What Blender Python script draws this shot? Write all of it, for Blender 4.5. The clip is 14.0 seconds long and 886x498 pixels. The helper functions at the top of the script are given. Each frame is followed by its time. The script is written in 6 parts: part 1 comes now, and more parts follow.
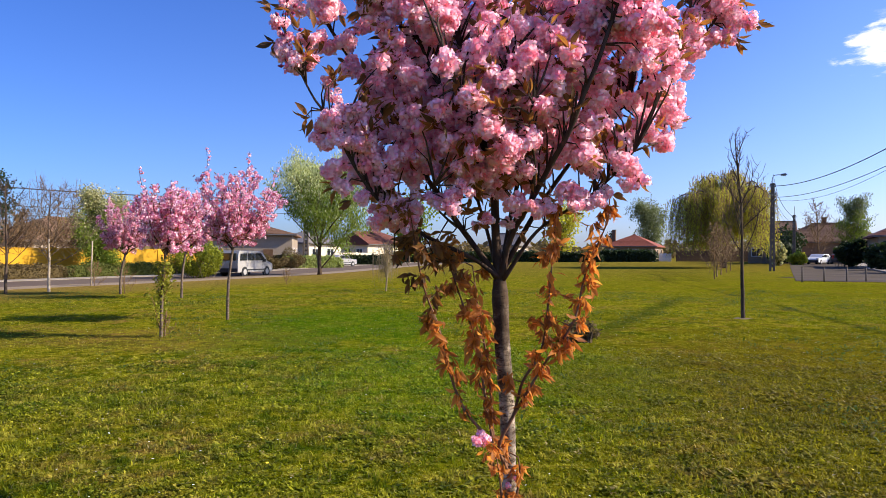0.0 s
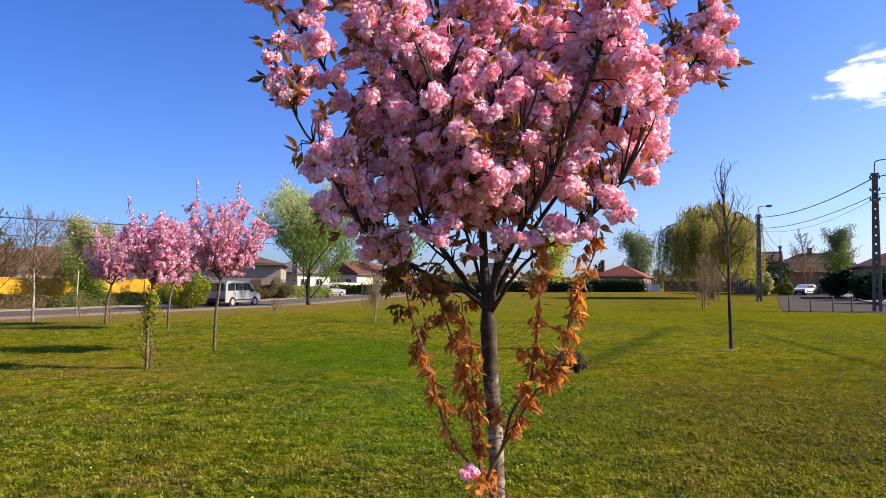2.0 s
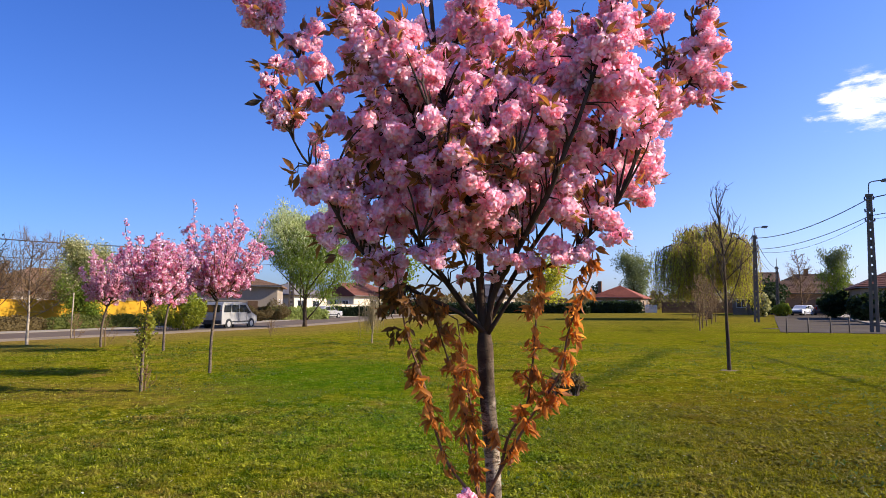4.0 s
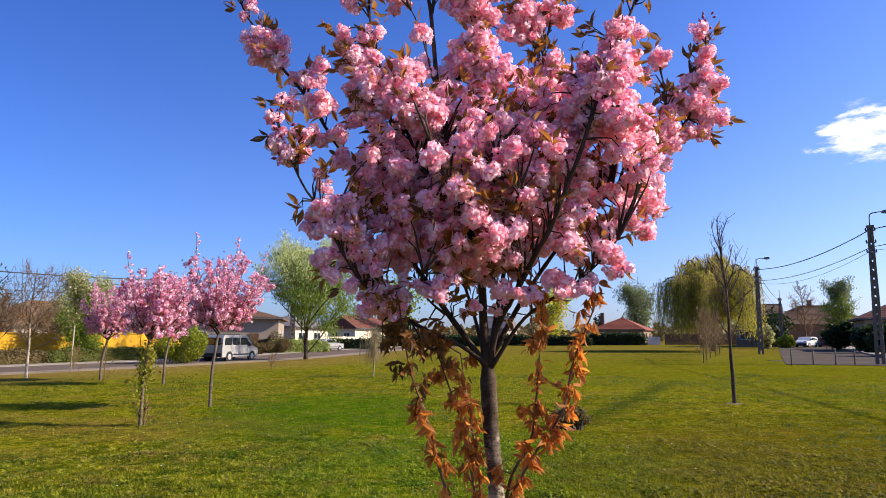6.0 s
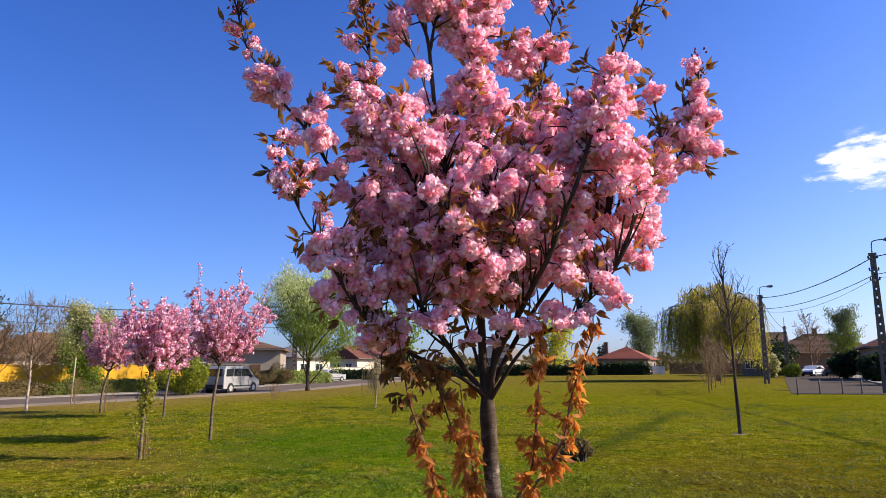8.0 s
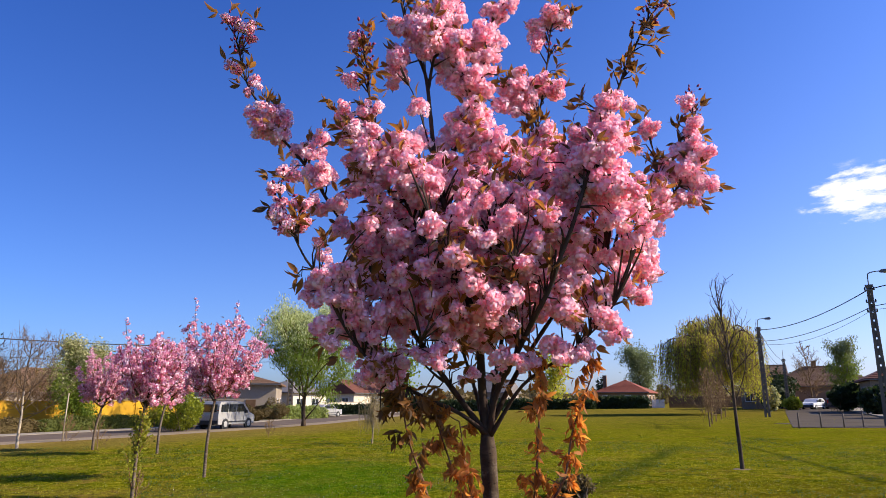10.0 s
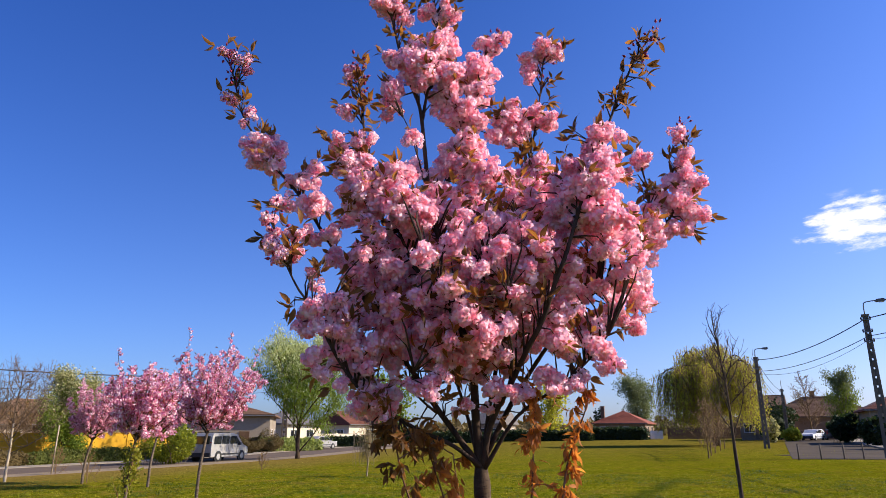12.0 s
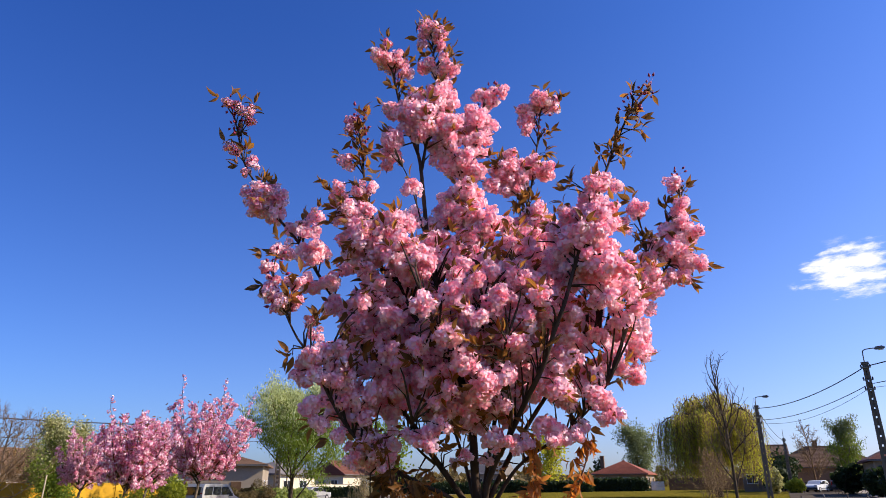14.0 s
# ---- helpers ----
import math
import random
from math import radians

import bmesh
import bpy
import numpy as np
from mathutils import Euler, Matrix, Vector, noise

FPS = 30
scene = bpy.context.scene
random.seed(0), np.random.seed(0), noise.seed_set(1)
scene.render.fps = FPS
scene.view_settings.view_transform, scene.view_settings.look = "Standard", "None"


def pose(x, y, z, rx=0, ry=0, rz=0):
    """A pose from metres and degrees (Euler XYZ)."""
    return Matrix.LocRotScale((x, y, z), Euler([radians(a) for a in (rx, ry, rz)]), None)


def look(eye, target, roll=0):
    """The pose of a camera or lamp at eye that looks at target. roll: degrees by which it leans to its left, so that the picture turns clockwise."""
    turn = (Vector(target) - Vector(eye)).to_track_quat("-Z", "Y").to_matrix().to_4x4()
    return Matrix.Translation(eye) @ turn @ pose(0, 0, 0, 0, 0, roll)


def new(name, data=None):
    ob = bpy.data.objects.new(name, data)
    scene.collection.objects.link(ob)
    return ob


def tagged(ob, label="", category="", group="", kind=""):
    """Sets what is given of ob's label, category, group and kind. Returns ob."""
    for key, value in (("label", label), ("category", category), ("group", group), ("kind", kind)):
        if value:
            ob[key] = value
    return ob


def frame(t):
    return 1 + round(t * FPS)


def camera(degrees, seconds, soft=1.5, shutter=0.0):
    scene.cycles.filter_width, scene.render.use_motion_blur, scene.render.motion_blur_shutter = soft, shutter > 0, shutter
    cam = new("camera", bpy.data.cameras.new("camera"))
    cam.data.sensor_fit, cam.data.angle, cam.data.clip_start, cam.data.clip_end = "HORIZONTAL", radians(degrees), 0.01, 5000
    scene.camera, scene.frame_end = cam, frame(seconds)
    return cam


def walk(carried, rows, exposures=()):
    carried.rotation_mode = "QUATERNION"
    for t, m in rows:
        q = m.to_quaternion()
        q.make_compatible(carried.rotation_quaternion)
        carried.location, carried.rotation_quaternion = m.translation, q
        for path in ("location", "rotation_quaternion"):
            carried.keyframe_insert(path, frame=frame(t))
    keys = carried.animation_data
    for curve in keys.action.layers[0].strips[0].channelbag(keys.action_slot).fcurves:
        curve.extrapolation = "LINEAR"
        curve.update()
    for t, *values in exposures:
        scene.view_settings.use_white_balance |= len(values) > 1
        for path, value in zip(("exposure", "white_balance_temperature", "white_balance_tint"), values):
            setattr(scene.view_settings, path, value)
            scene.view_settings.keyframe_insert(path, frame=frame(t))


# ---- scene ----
cam = camera(68.98, 14.0, soft=0.5)

PATH = [  # seconds, x, y, z, yaw, pitch, roll
    (0.0, -0.012, 0.052, 1.528, -0.00, 0.31, 0.69),
    (0.5, -0.010, 0.046, 1.529, -0.11, 1.03, 0.83),
    (1.0, -0.003, 0.035, 1.535, -0.36, 1.75, 0.97),
    (1.5, -0.007, 0.031, 1.536, -0.75, 2.49, 0.72),
    (2.0, -0.008, 0.034, 1.535, -0.91, 2.99, 0.75),
    (2.5, -0.011, 0.036, 1.538, -0.99, 3.35, 0.77),
    (3.0, -0.004, 0.040, 1.537, -1.15, 3.79, 0.74),
    (5.5, -0.004, 0.023, 1.545, -1.06, 6.92, 0.55),
    (6.0, -0.011, 0.021, 1.547, -0.97, 7.70, 0.57),
    (6.5, -0.003, 0.009, 1.547, -0.92, 8.45, 0.46),
    (7.0, 0.007, 0.000, 1.550, -0.98, 8.94, 0.39),
    (7.5, 0.009, -0.004, 1.550, -0.80, 9.47, 0.36),
    (8.0, 0.007, -0.017, 1.552, -0.73, 10.32, 0.33),
    (10.5, -0.004, -0.025, 1.563, -1.06, 13.83, 0.09),
    (11.0, 0.003, -0.029, 1.562, -1.15, 14.44, 0.12),
    (11.5, 0.013, -0.036, 1.562, -1.35, 15.18, 0.10),
    (12.0, 0.012, -0.025, 1.565, -1.32, 15.86, 0.03),
    (12.5, 0.013, -0.049, 1.563, -1.22, 16.69, -0.09),
    (13.0, 0.011, -0.043, 1.568, -1.38, 17.69, 0.02),
    (13.5, 0.000, -0.054, 1.566, -1.47, 18.86, 0.04),
    (14.0, 0.002, -0.045, 1.572, -1.59, 19.93, 0.09),
]

walk(cam, [(t, pose(x, y, z, 90 + pitch, 0, yaw) @ pose(0, 0, 0, 0, 0, roll)) for t, x, y, z, yaw, pitch, roll in PATH],
     exposures=[(0.0, 0.80), (3.0, 0.76), (8.0, 0.70), (14.0, 0.55)])

# ---- sky and sun ----
SUN_AZ, SUN_EL = 95.0, 32.0      # degrees clockwise from straight ahead, and above the horizon
world = bpy.data.worlds.new("sky")
scene.world = world
world.use_nodes = True
wt = world.node_tree
wt.nodes.clear()


def wnode(kind, **values):
    n = wt.nodes.new(kind)
    for key, value in values.items():
        n.inputs[key].default_value = value
    return n


sky = wt.nodes.new("ShaderNodeTexSky")
sky.sky_type = 'NISHITA'
sky.sun_disc = False
sky.sun_elevation, sky.sun_rotation = radians(SUN_EL), radians(SUN_AZ)
sky.altitude, sky.air_density, sky.dust_density, sky.ozone_density = 100, 1.0, 1.0, 3.0
coord = wt.nodes.new("ShaderNodeTexCoord")


def cloud_mask(az, el, size, flat, low, high, detail):
    """A ragged small cloud round one direction of the sky."""
    c = Vector((math.sin(radians(az)) * math.cos(radians(el)), math.cos(radians(az)) * math.cos(radians(el)), math.sin(radians(el))))
    sub = wt.nodes.new("ShaderNodeVectorMath")
    sub.operation = 'SUBTRACT'
    sub.inputs[1].default_value = c
    mul = wt.nodes.new("ShaderNodeVectorMath")
    mul.operation = 'MULTIPLY'
    mul.inputs[1].default_value = (1 / size, 1 / size, flat / size)
    ln = wt.nodes.new("ShaderNodeVectorMath")
    ln.operation = 'LENGTH'
    noi = wnode("ShaderNodeTexNoise", Scale=detail, Detail=7.0, Roughness=0.62)
    add = wt.nodes.new("ShaderNodeMath")
    add.operation = 'SUBTRACT'
    ramp = wt.nodes.new("ShaderNodeMapRange")
    ramp.interpolation_type = 'SMOOTHSTEP'
    ramp.inputs["From Min"].default_value, ramp.inputs["From Max"].default_value = low, high
    sc = wt.nodes.new("ShaderNodeMath")
    sc.operation = 'MULTIPLY'
    sc.inputs[1].default_value = 0.55
    wt.links.new(coord.outputs["Generated"], sub.inputs[0])
    wt.links.new(sub.outputs[0], mul.inputs[0])
    wt.links.new(mul.outputs[0], ln.inputs[0])
    wide = wt.nodes.new("ShaderNodeVectorMath")
    wide.operation = 'MULTIPLY'
    wide.inputs[1].default_value = (0.8, 0.8, 2.6)
    wt.links.new(coord.outputs["Generated"], wide.inputs[0])
    wt.links.new(wide.outputs[0], noi.inputs["Vector"])
    wt.links.new(ln.outputs["Value"], sc.inputs[0])
    wt.links.new(noi.outputs[0], add.inputs[0])
    wt.links.new(sc.outputs[0], add.inputs[1])
    wt.links.new(add.outputs[0], ramp.inputs["Value"])
    return ramp.outputs[0]


masks = [cloud_mask(34.9, 15.3, 0.083, 1.7, 0.12, 0.36, 24.0), cloud_mask(34.6, 17.6, 0.034, 1.6, 0.26, 0.95, 34.0)]
most = wt.nodes.new("ShaderNodeMath")
most.operation = 'MAXIMUM'
wt.links.new(masks[0], most.inputs[0])
wt.links.new(masks[1], most.inputs[1])
tint = wt.nodes.new("ShaderNodeMix")
tint.data_type, tint.blend_type = 'RGBA', 'MULTIPLY'
tint.inputs[0].default_value = 1.0
up = wt.nodes.new("ShaderNodeSeparateXYZ")
wt.links.new(coord.outputs["Generated"], up.inputs[0])
rise = wt.nodes.new("ShaderNodeMapRange")
rise.inputs["From Min"].default_value, rise.inputs["From Max"].default_value = 0.0, 0.62
wt.links.new(up.outputs[2], rise.inputs["Value"])
shade = wt.nodes.new("ShaderNodeMix")
shade.data_type = 'RGBA'
shade.inputs[6].default_value = (0.063, 0.080, 0.128, 1)
shade.inputs[7].default_value = (0.029, 0.060, 0.132, 1)
wt.links.new(rise.outputs[0], shade.inputs[0])
wt.links.new(shade.outputs[2], tint.inputs[7])
wt.links.new(sky.outputs[0], tint.inputs[6])
mix = wt.nodes.new("ShaderNodeMix")
mix.data_type = 'RGBA'
mix.inputs[7].default_value = (0.78, 0.77, 0.765, 1)
wt.links.new(most.outputs[0], mix.inputs[0])
wt.links.new(tint.outputs[2], mix.inputs[6])
back = wnode("ShaderNodeBackground", Strength=1.0)
# the sky pales towards the sun
side = wt.nodes.new("ShaderNodeMapRange")
side.inputs[1].default_value, side.inputs[2].default_value = -0.6, 0.6
wt.links.new(up.outputs[0], side.inputs[0])
pale = wt.nodes.new("ShaderNodeMix")
pale.data_type = 'RGBA'
pale.inputs[6].default_value, pale.inputs[7].default_value = (0.74, 0.81, 0.88, 1), (1.5, 1.22, 1.10, 1)
wt.links.new(side.outputs[0], pale.inputs[0])
lit = wt.nodes.new("ShaderNodeMix")
lit.data_type, lit.blend_type = 'RGBA', 'MULTIPLY'
lit.inputs[0].default_value = 1.0
wt.links.new(tint.outputs[2], lit.inputs[6])
wt.links.new(pale.outputs[2], lit.inputs[7])
wt.links.new(lit.outputs[2], mix.inputs[6])
wt.links.new(mix.outputs[2], back.inputs["Color"])
wout = wt.nodes.new("ShaderNodeOutputWorld")
wt.links.new(back.outputs[0], wout.inputs["Surface"])

lamp = bpy.data.lights.new("sun", 'SUN')
lamp.energy, lamp.angle, lamp.color = 5.0, radians(0.53), (1.0, 0.89, 0.73)
sun = new("sun", lamp)
to_sun = Vector((math.sin(radians(SUN_AZ)) * math.cos(radians(SUN_EL)), math.cos(radians(SUN_AZ)) * math.cos(radians(SUN_EL)), math.sin(radians(SUN_EL))))
sun.matrix_world = look(to_sun * 200, (0, 0, 0))


# ---- materials ----
class Mat:
    """A small builder for node materials."""

    def __init__(self, name):
        self.m = bpy.data.materials.new(name)
        self.m.use_nodes = True
        self.t = self.m.node_tree
        self.t.nodes.clear()
        self.out = self.t.nodes.new("ShaderNodeOutputMaterial")
        self.pos = self.t.nodes.new("ShaderNodeNewGeometry")

    def n(self, kind, **values):
        node = self.t.nodes.new(kind)
        for key, value in values.items():
            node.inputs[key].default_value = value
        return node

    def link(self, a, b):
        self.t.links.new(a, b)

    def noise(self, scale, detail=4.0, rough=0.6, where=None, stretch=None):
        node = self.n("ShaderNodeTexNoise", Scale=scale, Detail=detail, Roughness=rough)
        src = where or self.pos.outputs["Position"]
        if stretch:
            mp = self.n("ShaderNodeMapping", Scale=stretch)
            self.link(src, mp.inputs["Vector"])
            src = mp.outputs[0]
        self.link(src, node.inputs["Vector"])
        return node.outputs[0]

    def rng(self, value, a, b, c=0.0, d=1.0):
        node = self.t.nodes.new("ShaderNodeMapRange")
        for i, v in enumerate((a, b, c, d)):
            node.inputs[i + 1].default_value = v
        self.link(value, node.inputs[0])
        return node.outputs[0]

    def mix(self, fac, a, b, blend='MIX'):
        node = self.t.nodes.new("ShaderNodeMix")
        node.data_type = 'RGBA'
        node.blend_type = blend
        if isinstance(fac, (int, float)):
            node.inputs[0].default_value = fac
        else:
            self.link(fac, node.inputs[0])
        for v, k in ((a, 6), (b, 7)):
            if isinstance(v, tuple):
                node.inputs[k].default_value = (*v, 1)
            else:
                self.link(v, node.inputs[k])
        return node.outputs[2]

    def math(self, op, a, b=0.0):
        node = self.t.nodes.new("ShaderNodeMath")
        node.operation = op
        for v, k in ((a, 0), (b, 1)):
            if isinstance(v, (int, float)):
                node.inputs[k].default_value = v
            else:
                self.link(v, node.inputs[k])
        return node.outputs[0]

    def island(self):
        return self.pos.outputs["Random Per Island"]

    def bump(self, height, strength, distance):
        node = self.n("ShaderNodeBump", Strength=strength, Distance=distance)
        self.link(height, node.inputs["Height"])
        return node.outputs[0]

    def surface(self, color, rough=0.7, metal=0.0, normal=None, spec=0.4, coat=0.0):
        p = self.n("ShaderNodeBsdfPrincipled", Metallic=metal)
        p.inputs["Specular IOR Level"].default_value = spec
        p.inputs["Coat Weight"].default_value = coat
        for v, k in ((color, "Base Color"), (rough, "Roughness")):
            if isinstance(v, tuple):
                p.inputs[k].default_value = (*v, 1)
            elif isinstance(v, (int, float)):
                p.inputs[k].default_value = v
            else:
                self.link(v, p.inputs[k])
        if normal is not None:
            self.link(normal, p.inputs["Normal"])
        self.link(p.outputs[0], self.out.inputs[0])
        return self.m

    def thin(self, color, through_color, share, rough=0.6, spec=0.25):
        """Leaf or petal: light passes through it."""
        p = self.n("ShaderNodeBsdfPrincipled", Roughness=rough)
        p.inputs["Specular IOR Level"].default_value = spec
        tr = self.t.nodes.new("ShaderNodeBsdfTranslucent")
        for v, s in ((color, p.inputs["Base Color"]), (through_color, tr.inputs["Color"])):
            if isinstance(v, tuple):
                s.default_value = (*v, 1)
            else:
                self.link(v, s)
        mx = self.n("ShaderNodeMixShader", Fac=share)
        self.link(p.outputs[0], mx.inputs[1])
        self.link(tr.outputs[0], mx.inputs[2])
        self.link(mx.outputs[0], self.out.inputs[0])
        return self.m


def plain(name, a, b, scale, rough=0.8, bump=0.3, dist=0.01, spec=0.3, fine=None):
    """Two tones of one colour at two scales, with a fine relief."""
    k = Mat(name)
    big = k.rng(k.noise(scale, 3), 0.3, 0.7)
    small = k.noise(fine or scale * 14, 5, 0.65)
    c = k.mix(big, a, b)
    c = k.mix(k.rng(small, 0.35, 0.75, 0.0, 0.35), c, tuple(v * 0.6 for v in a))
    return k.surface(c, rough, normal=k.bump(small, bump, dist), spec=spec)


def leafy(name, dark, light, share=0.4, glow=1.5, dry=None):
    k = Mat(name)
    c = k.mix(k.island(), dark, light)
    c = k.mix(k.rng(k.noise(1.3, 2), 0.35, 0.7, 0, 0.5), c, dry or light)
    tr = k.mix(1.0, c, (glow, glow, glow * 0.8), 'MULTIPLY')
    return k.thin(c, tr, share)


def lawn_colour(k):
    """Patchy spring lawn: grass, clover, dry thatch and dead-nettle, by place."""
    big = k.rng(k.noise(0.22, 3, 0.55), 0.36, 0.66)
    mid = k.rng(k.noise(1.1, 4, 0.6), 0.35, 0.68)
    fine = k.rng(k.noise(8.0, 4, 0.65), 0.38, 0.66)
    c = k.mix(big, (0.126, 0.162, 0.006), (0.222, 0.212, 0.010))
    c = k.mix(k.math('MULTIPLY', mid, 0.55), c, (0.215, 0.17, 0.016))
    clump = k.noise(2.2, 5, 0.65)
    c = k.mix(k.rng(clump, 0.53, 0.60, 0.0, 0.75), c, (0.046, 0.080, 0.004))
    c = k.mix(k.rng(clump, 0.48, 0.34, 0.0, 0.65), c, (0.28, 0.255, 0.022))
    weeds = k.math('MULTIPLY', k.rng(k.noise(0.75, 6, 0.7), 0.53, 0.59), k.rng(k.noise(4.0, 3, 0.6), 0.38, 0.55))
    c = k.mix(k.math('MULTIPLY', weeds, 0.6), c, (0.040, 0.078, 0.004))
    # fine dark and pale mottle painted in place of self-shadowing among the blades
    c = k.mix(k.math('MULTIPLY', fine, 0.75), c, (0.034, 0.050, 0.003))
    c = k.mix(k.rng(fine, 0.35, 0.0, 0.0, 0.55), c, (0.27, 0.25, 0.05))
    thatch = k.math('MULTIPLY', k.rng(k.noise(0.7, 5, 0.7), 0.49, 0.62), k.rng(k.noise(5.0, 4, 0.7), 0.4, 0.6))
    c = k.mix(k.math('MULTIPLY', thatch, 0.7), c, (0.20, 0.125, 0.055))
    sep = k.t.nodes.new("ShaderNodeSeparateXYZ")
    k.link(k.pos.outputs["Position"], sep.inputs[0])

    def blob(x, y, rx, ry):
        dx = k.math('MULTIPLY', k.math('SUBTRACT', sep.outputs[0], x), 1 / rx)
        dy = k.math('MULTIPLY', k.math('SUBTRACT', sep.outputs[1], y), 1 / ry)
        r = k.math('SQRT', k.math('ADD', k.math('MULTIPLY', dx, dx), k.math('MULTIPLY', dy, dy)))
        return k.math('ADD', r, k.math('MULTIPLY', k.math('SUBTRACT', k.noise(0.9, 4, 0.6), 0.5), 1.5))

    clover = k.rng(blob(-2.3, 14.5, 2.6, 4.6), 1.15, 0.65)
    c = k.mix(k.math('MULTIPLY', clover, 0.62), c, (0.040, 0.110, 0.003))
    clover = k.rng(blob(0.6, 8.5, 2.6, 3.0), 1.2, 0.6)
    c = k.mix(k.math('MULTIPLY', clover, 0.45), c, (0.085, 0.16, 0.006))
    dry = k.rng(blob(5.6, 7.0, 4.0, 5.0), 1.3, 0.5)
    c = k.mix(k.math('MULTIPLY', dry, 0.6), c, (0.16, 0.125, 0.018))
    nettle = k.rng(blob(-6.0, 12.0, 4.5, 2.0), 1.0, 0.6)
    c = k.mix(k.math('MULTIPLY', k.math('MULTIPLY', nettle, fine), 0.5), c, (0.17, 0.10, 0.055))
    olive = k.rng(blob(15.0, 30.0, 13.0, 26.0), 1.1, 0.5)
    c = k.mix(k.math('MULTIPLY', olive, 0.4), c, (0.12, 0.125, 0.008))
    # dry brown edge beside the road
    near = k.math('SUBTRACT', k.math('MULTIPLY', k.math('ADD', sep.outputs[0], 20.5), 0.887), k.math('MULTIPLY', k.math('SUBTRACT', sep.outputs[1], 30.0), 0.462))
    far = k.math('SUBTRACT', k.math('MULTIPLY', k.math('ADD', sep.outputs[0], 10.5), 0.98), k.math('MULTIPLY', k.math('SUBTRACT', sep.outputs[1], 54.0), 0.199))
    edge = k.math('ADD', k.math('MAXIMUM', near, far), k.math('MULTIPLY', k.math('SUBTRACT', k.noise(0.35, 4, 0.65), 0.5), 9.0))
    c = k.mix(k.rng(edge, 11.0, 4.0, 0.0, 0.8), c, k.mix(fine, (0.24, 0.165, 0.085), (0.15, 0.105, 0.04)))
    c = k.mix(k.rng(sep.outputs[1], 30.0, 75.0, 0.0, 0.75), c, k.mix(mid, (0.19, 0.14, 0.05), (0.10, 0.09, 0.02)))
    # worn strip that runs off across the lawn
    off = k.math('SUBTRACT', k.math('MULTIPLY', k.math('SUBTRACT', sep.outputs[0], 2.8), 0.888), k.math('MULTIPLY', k.math('SUBTRACT', sep.outputs[1], 12.0), 0.46))
    off = k.math('ABSOLUTE', k.math('ADD', off, k.math('MULTIPLY', k.math('SUBTRACT', k.noise(0.6, 3), 0.5), 0.9)))
    strip = k.math('MULTIPLY', k.rng(off, 0.45, 0.1), k.math('MULTIPLY', k.rng(sep.outputs[1], 11, 14), k.rng(sep.outputs[1], 26, 20)))
    c = k.mix(k.math('MULTIPLY', strip, 0.65), c, (0.035, 0.055, 0.012))
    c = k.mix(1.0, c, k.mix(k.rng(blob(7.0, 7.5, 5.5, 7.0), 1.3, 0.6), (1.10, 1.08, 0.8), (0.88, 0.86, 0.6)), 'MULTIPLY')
    return c, fine, sep


def lawn_material():
    k = Mat("lawn")
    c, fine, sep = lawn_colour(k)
    c = k.mix(1.0, c, (0.97, 0.92, 0.72), 'MULTIPLY')     # thatch and soil between the blades, toned down a little for shade
    return k.surface(c, 0.95, normal=k.bump(k.noise(22.0, 5, 0.7), 1.0, 0.05), spec=0.0)


def blade_material():
    k = Mat("grass_blades")
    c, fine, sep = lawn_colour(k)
    # some blades lightened at random to paint sunlit highlights
    c = k.mix(k.rng(k.island(), 0.35, 1, 0.0, 0.85), c, k.mix(1.0, c, (2.0, 1.95, 1.7), 'MULTIPLY'))
    c = k.mix(k.rng(k.island(), 0.965, 0.98), c, (0.27, 0.215, 0.08))
    return k.thin(c, k.mix(1.0, c, (1.7, 1.8, 0.9), 'MULTIPLY'), 0.38, 0.55, 0.10)


def bark_material(name, dark, light, bands=0.0, pale=None):
    k = Mat(name)
    tall = k.noise(9.0, 4, 0.65, stretch=(1, 1, 0.35))
    c = k.mix(k.rng(tall, 0.35, 0.68), dark, light)
    h = k.noise(60.0, 4, 0.7)
    if bands:
        ring = k.noise(14.0, 5, 0.75, stretch=(0.8, 0.8, 2.2))
        c = k.mix(k.rng(ring, 0.52, 0.6, 0.0, bands), c, tuple(min(1, v * 2.2) for v in light))
        c = k.mix(k.rng(k.noise(20.0, 3, 0.7, stretch=(0.8, 0.8, 2.6)), 0.63, 0.70), c, tuple(v * 0.35 for v in dark))
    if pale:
        # peeling pale bark; its fade with height paints sun below, crown shade above
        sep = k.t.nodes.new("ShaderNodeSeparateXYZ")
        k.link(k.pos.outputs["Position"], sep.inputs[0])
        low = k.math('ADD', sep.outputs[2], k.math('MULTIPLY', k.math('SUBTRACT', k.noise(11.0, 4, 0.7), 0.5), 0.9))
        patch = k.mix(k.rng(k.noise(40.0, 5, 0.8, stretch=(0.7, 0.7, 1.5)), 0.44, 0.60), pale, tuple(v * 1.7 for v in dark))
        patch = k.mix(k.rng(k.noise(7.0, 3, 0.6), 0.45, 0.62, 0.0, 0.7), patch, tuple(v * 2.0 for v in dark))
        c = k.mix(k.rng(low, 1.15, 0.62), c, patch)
    return k.surface(c, 0.75, normal=k.bump(h, 0.6, 0.006), spec=0.12)


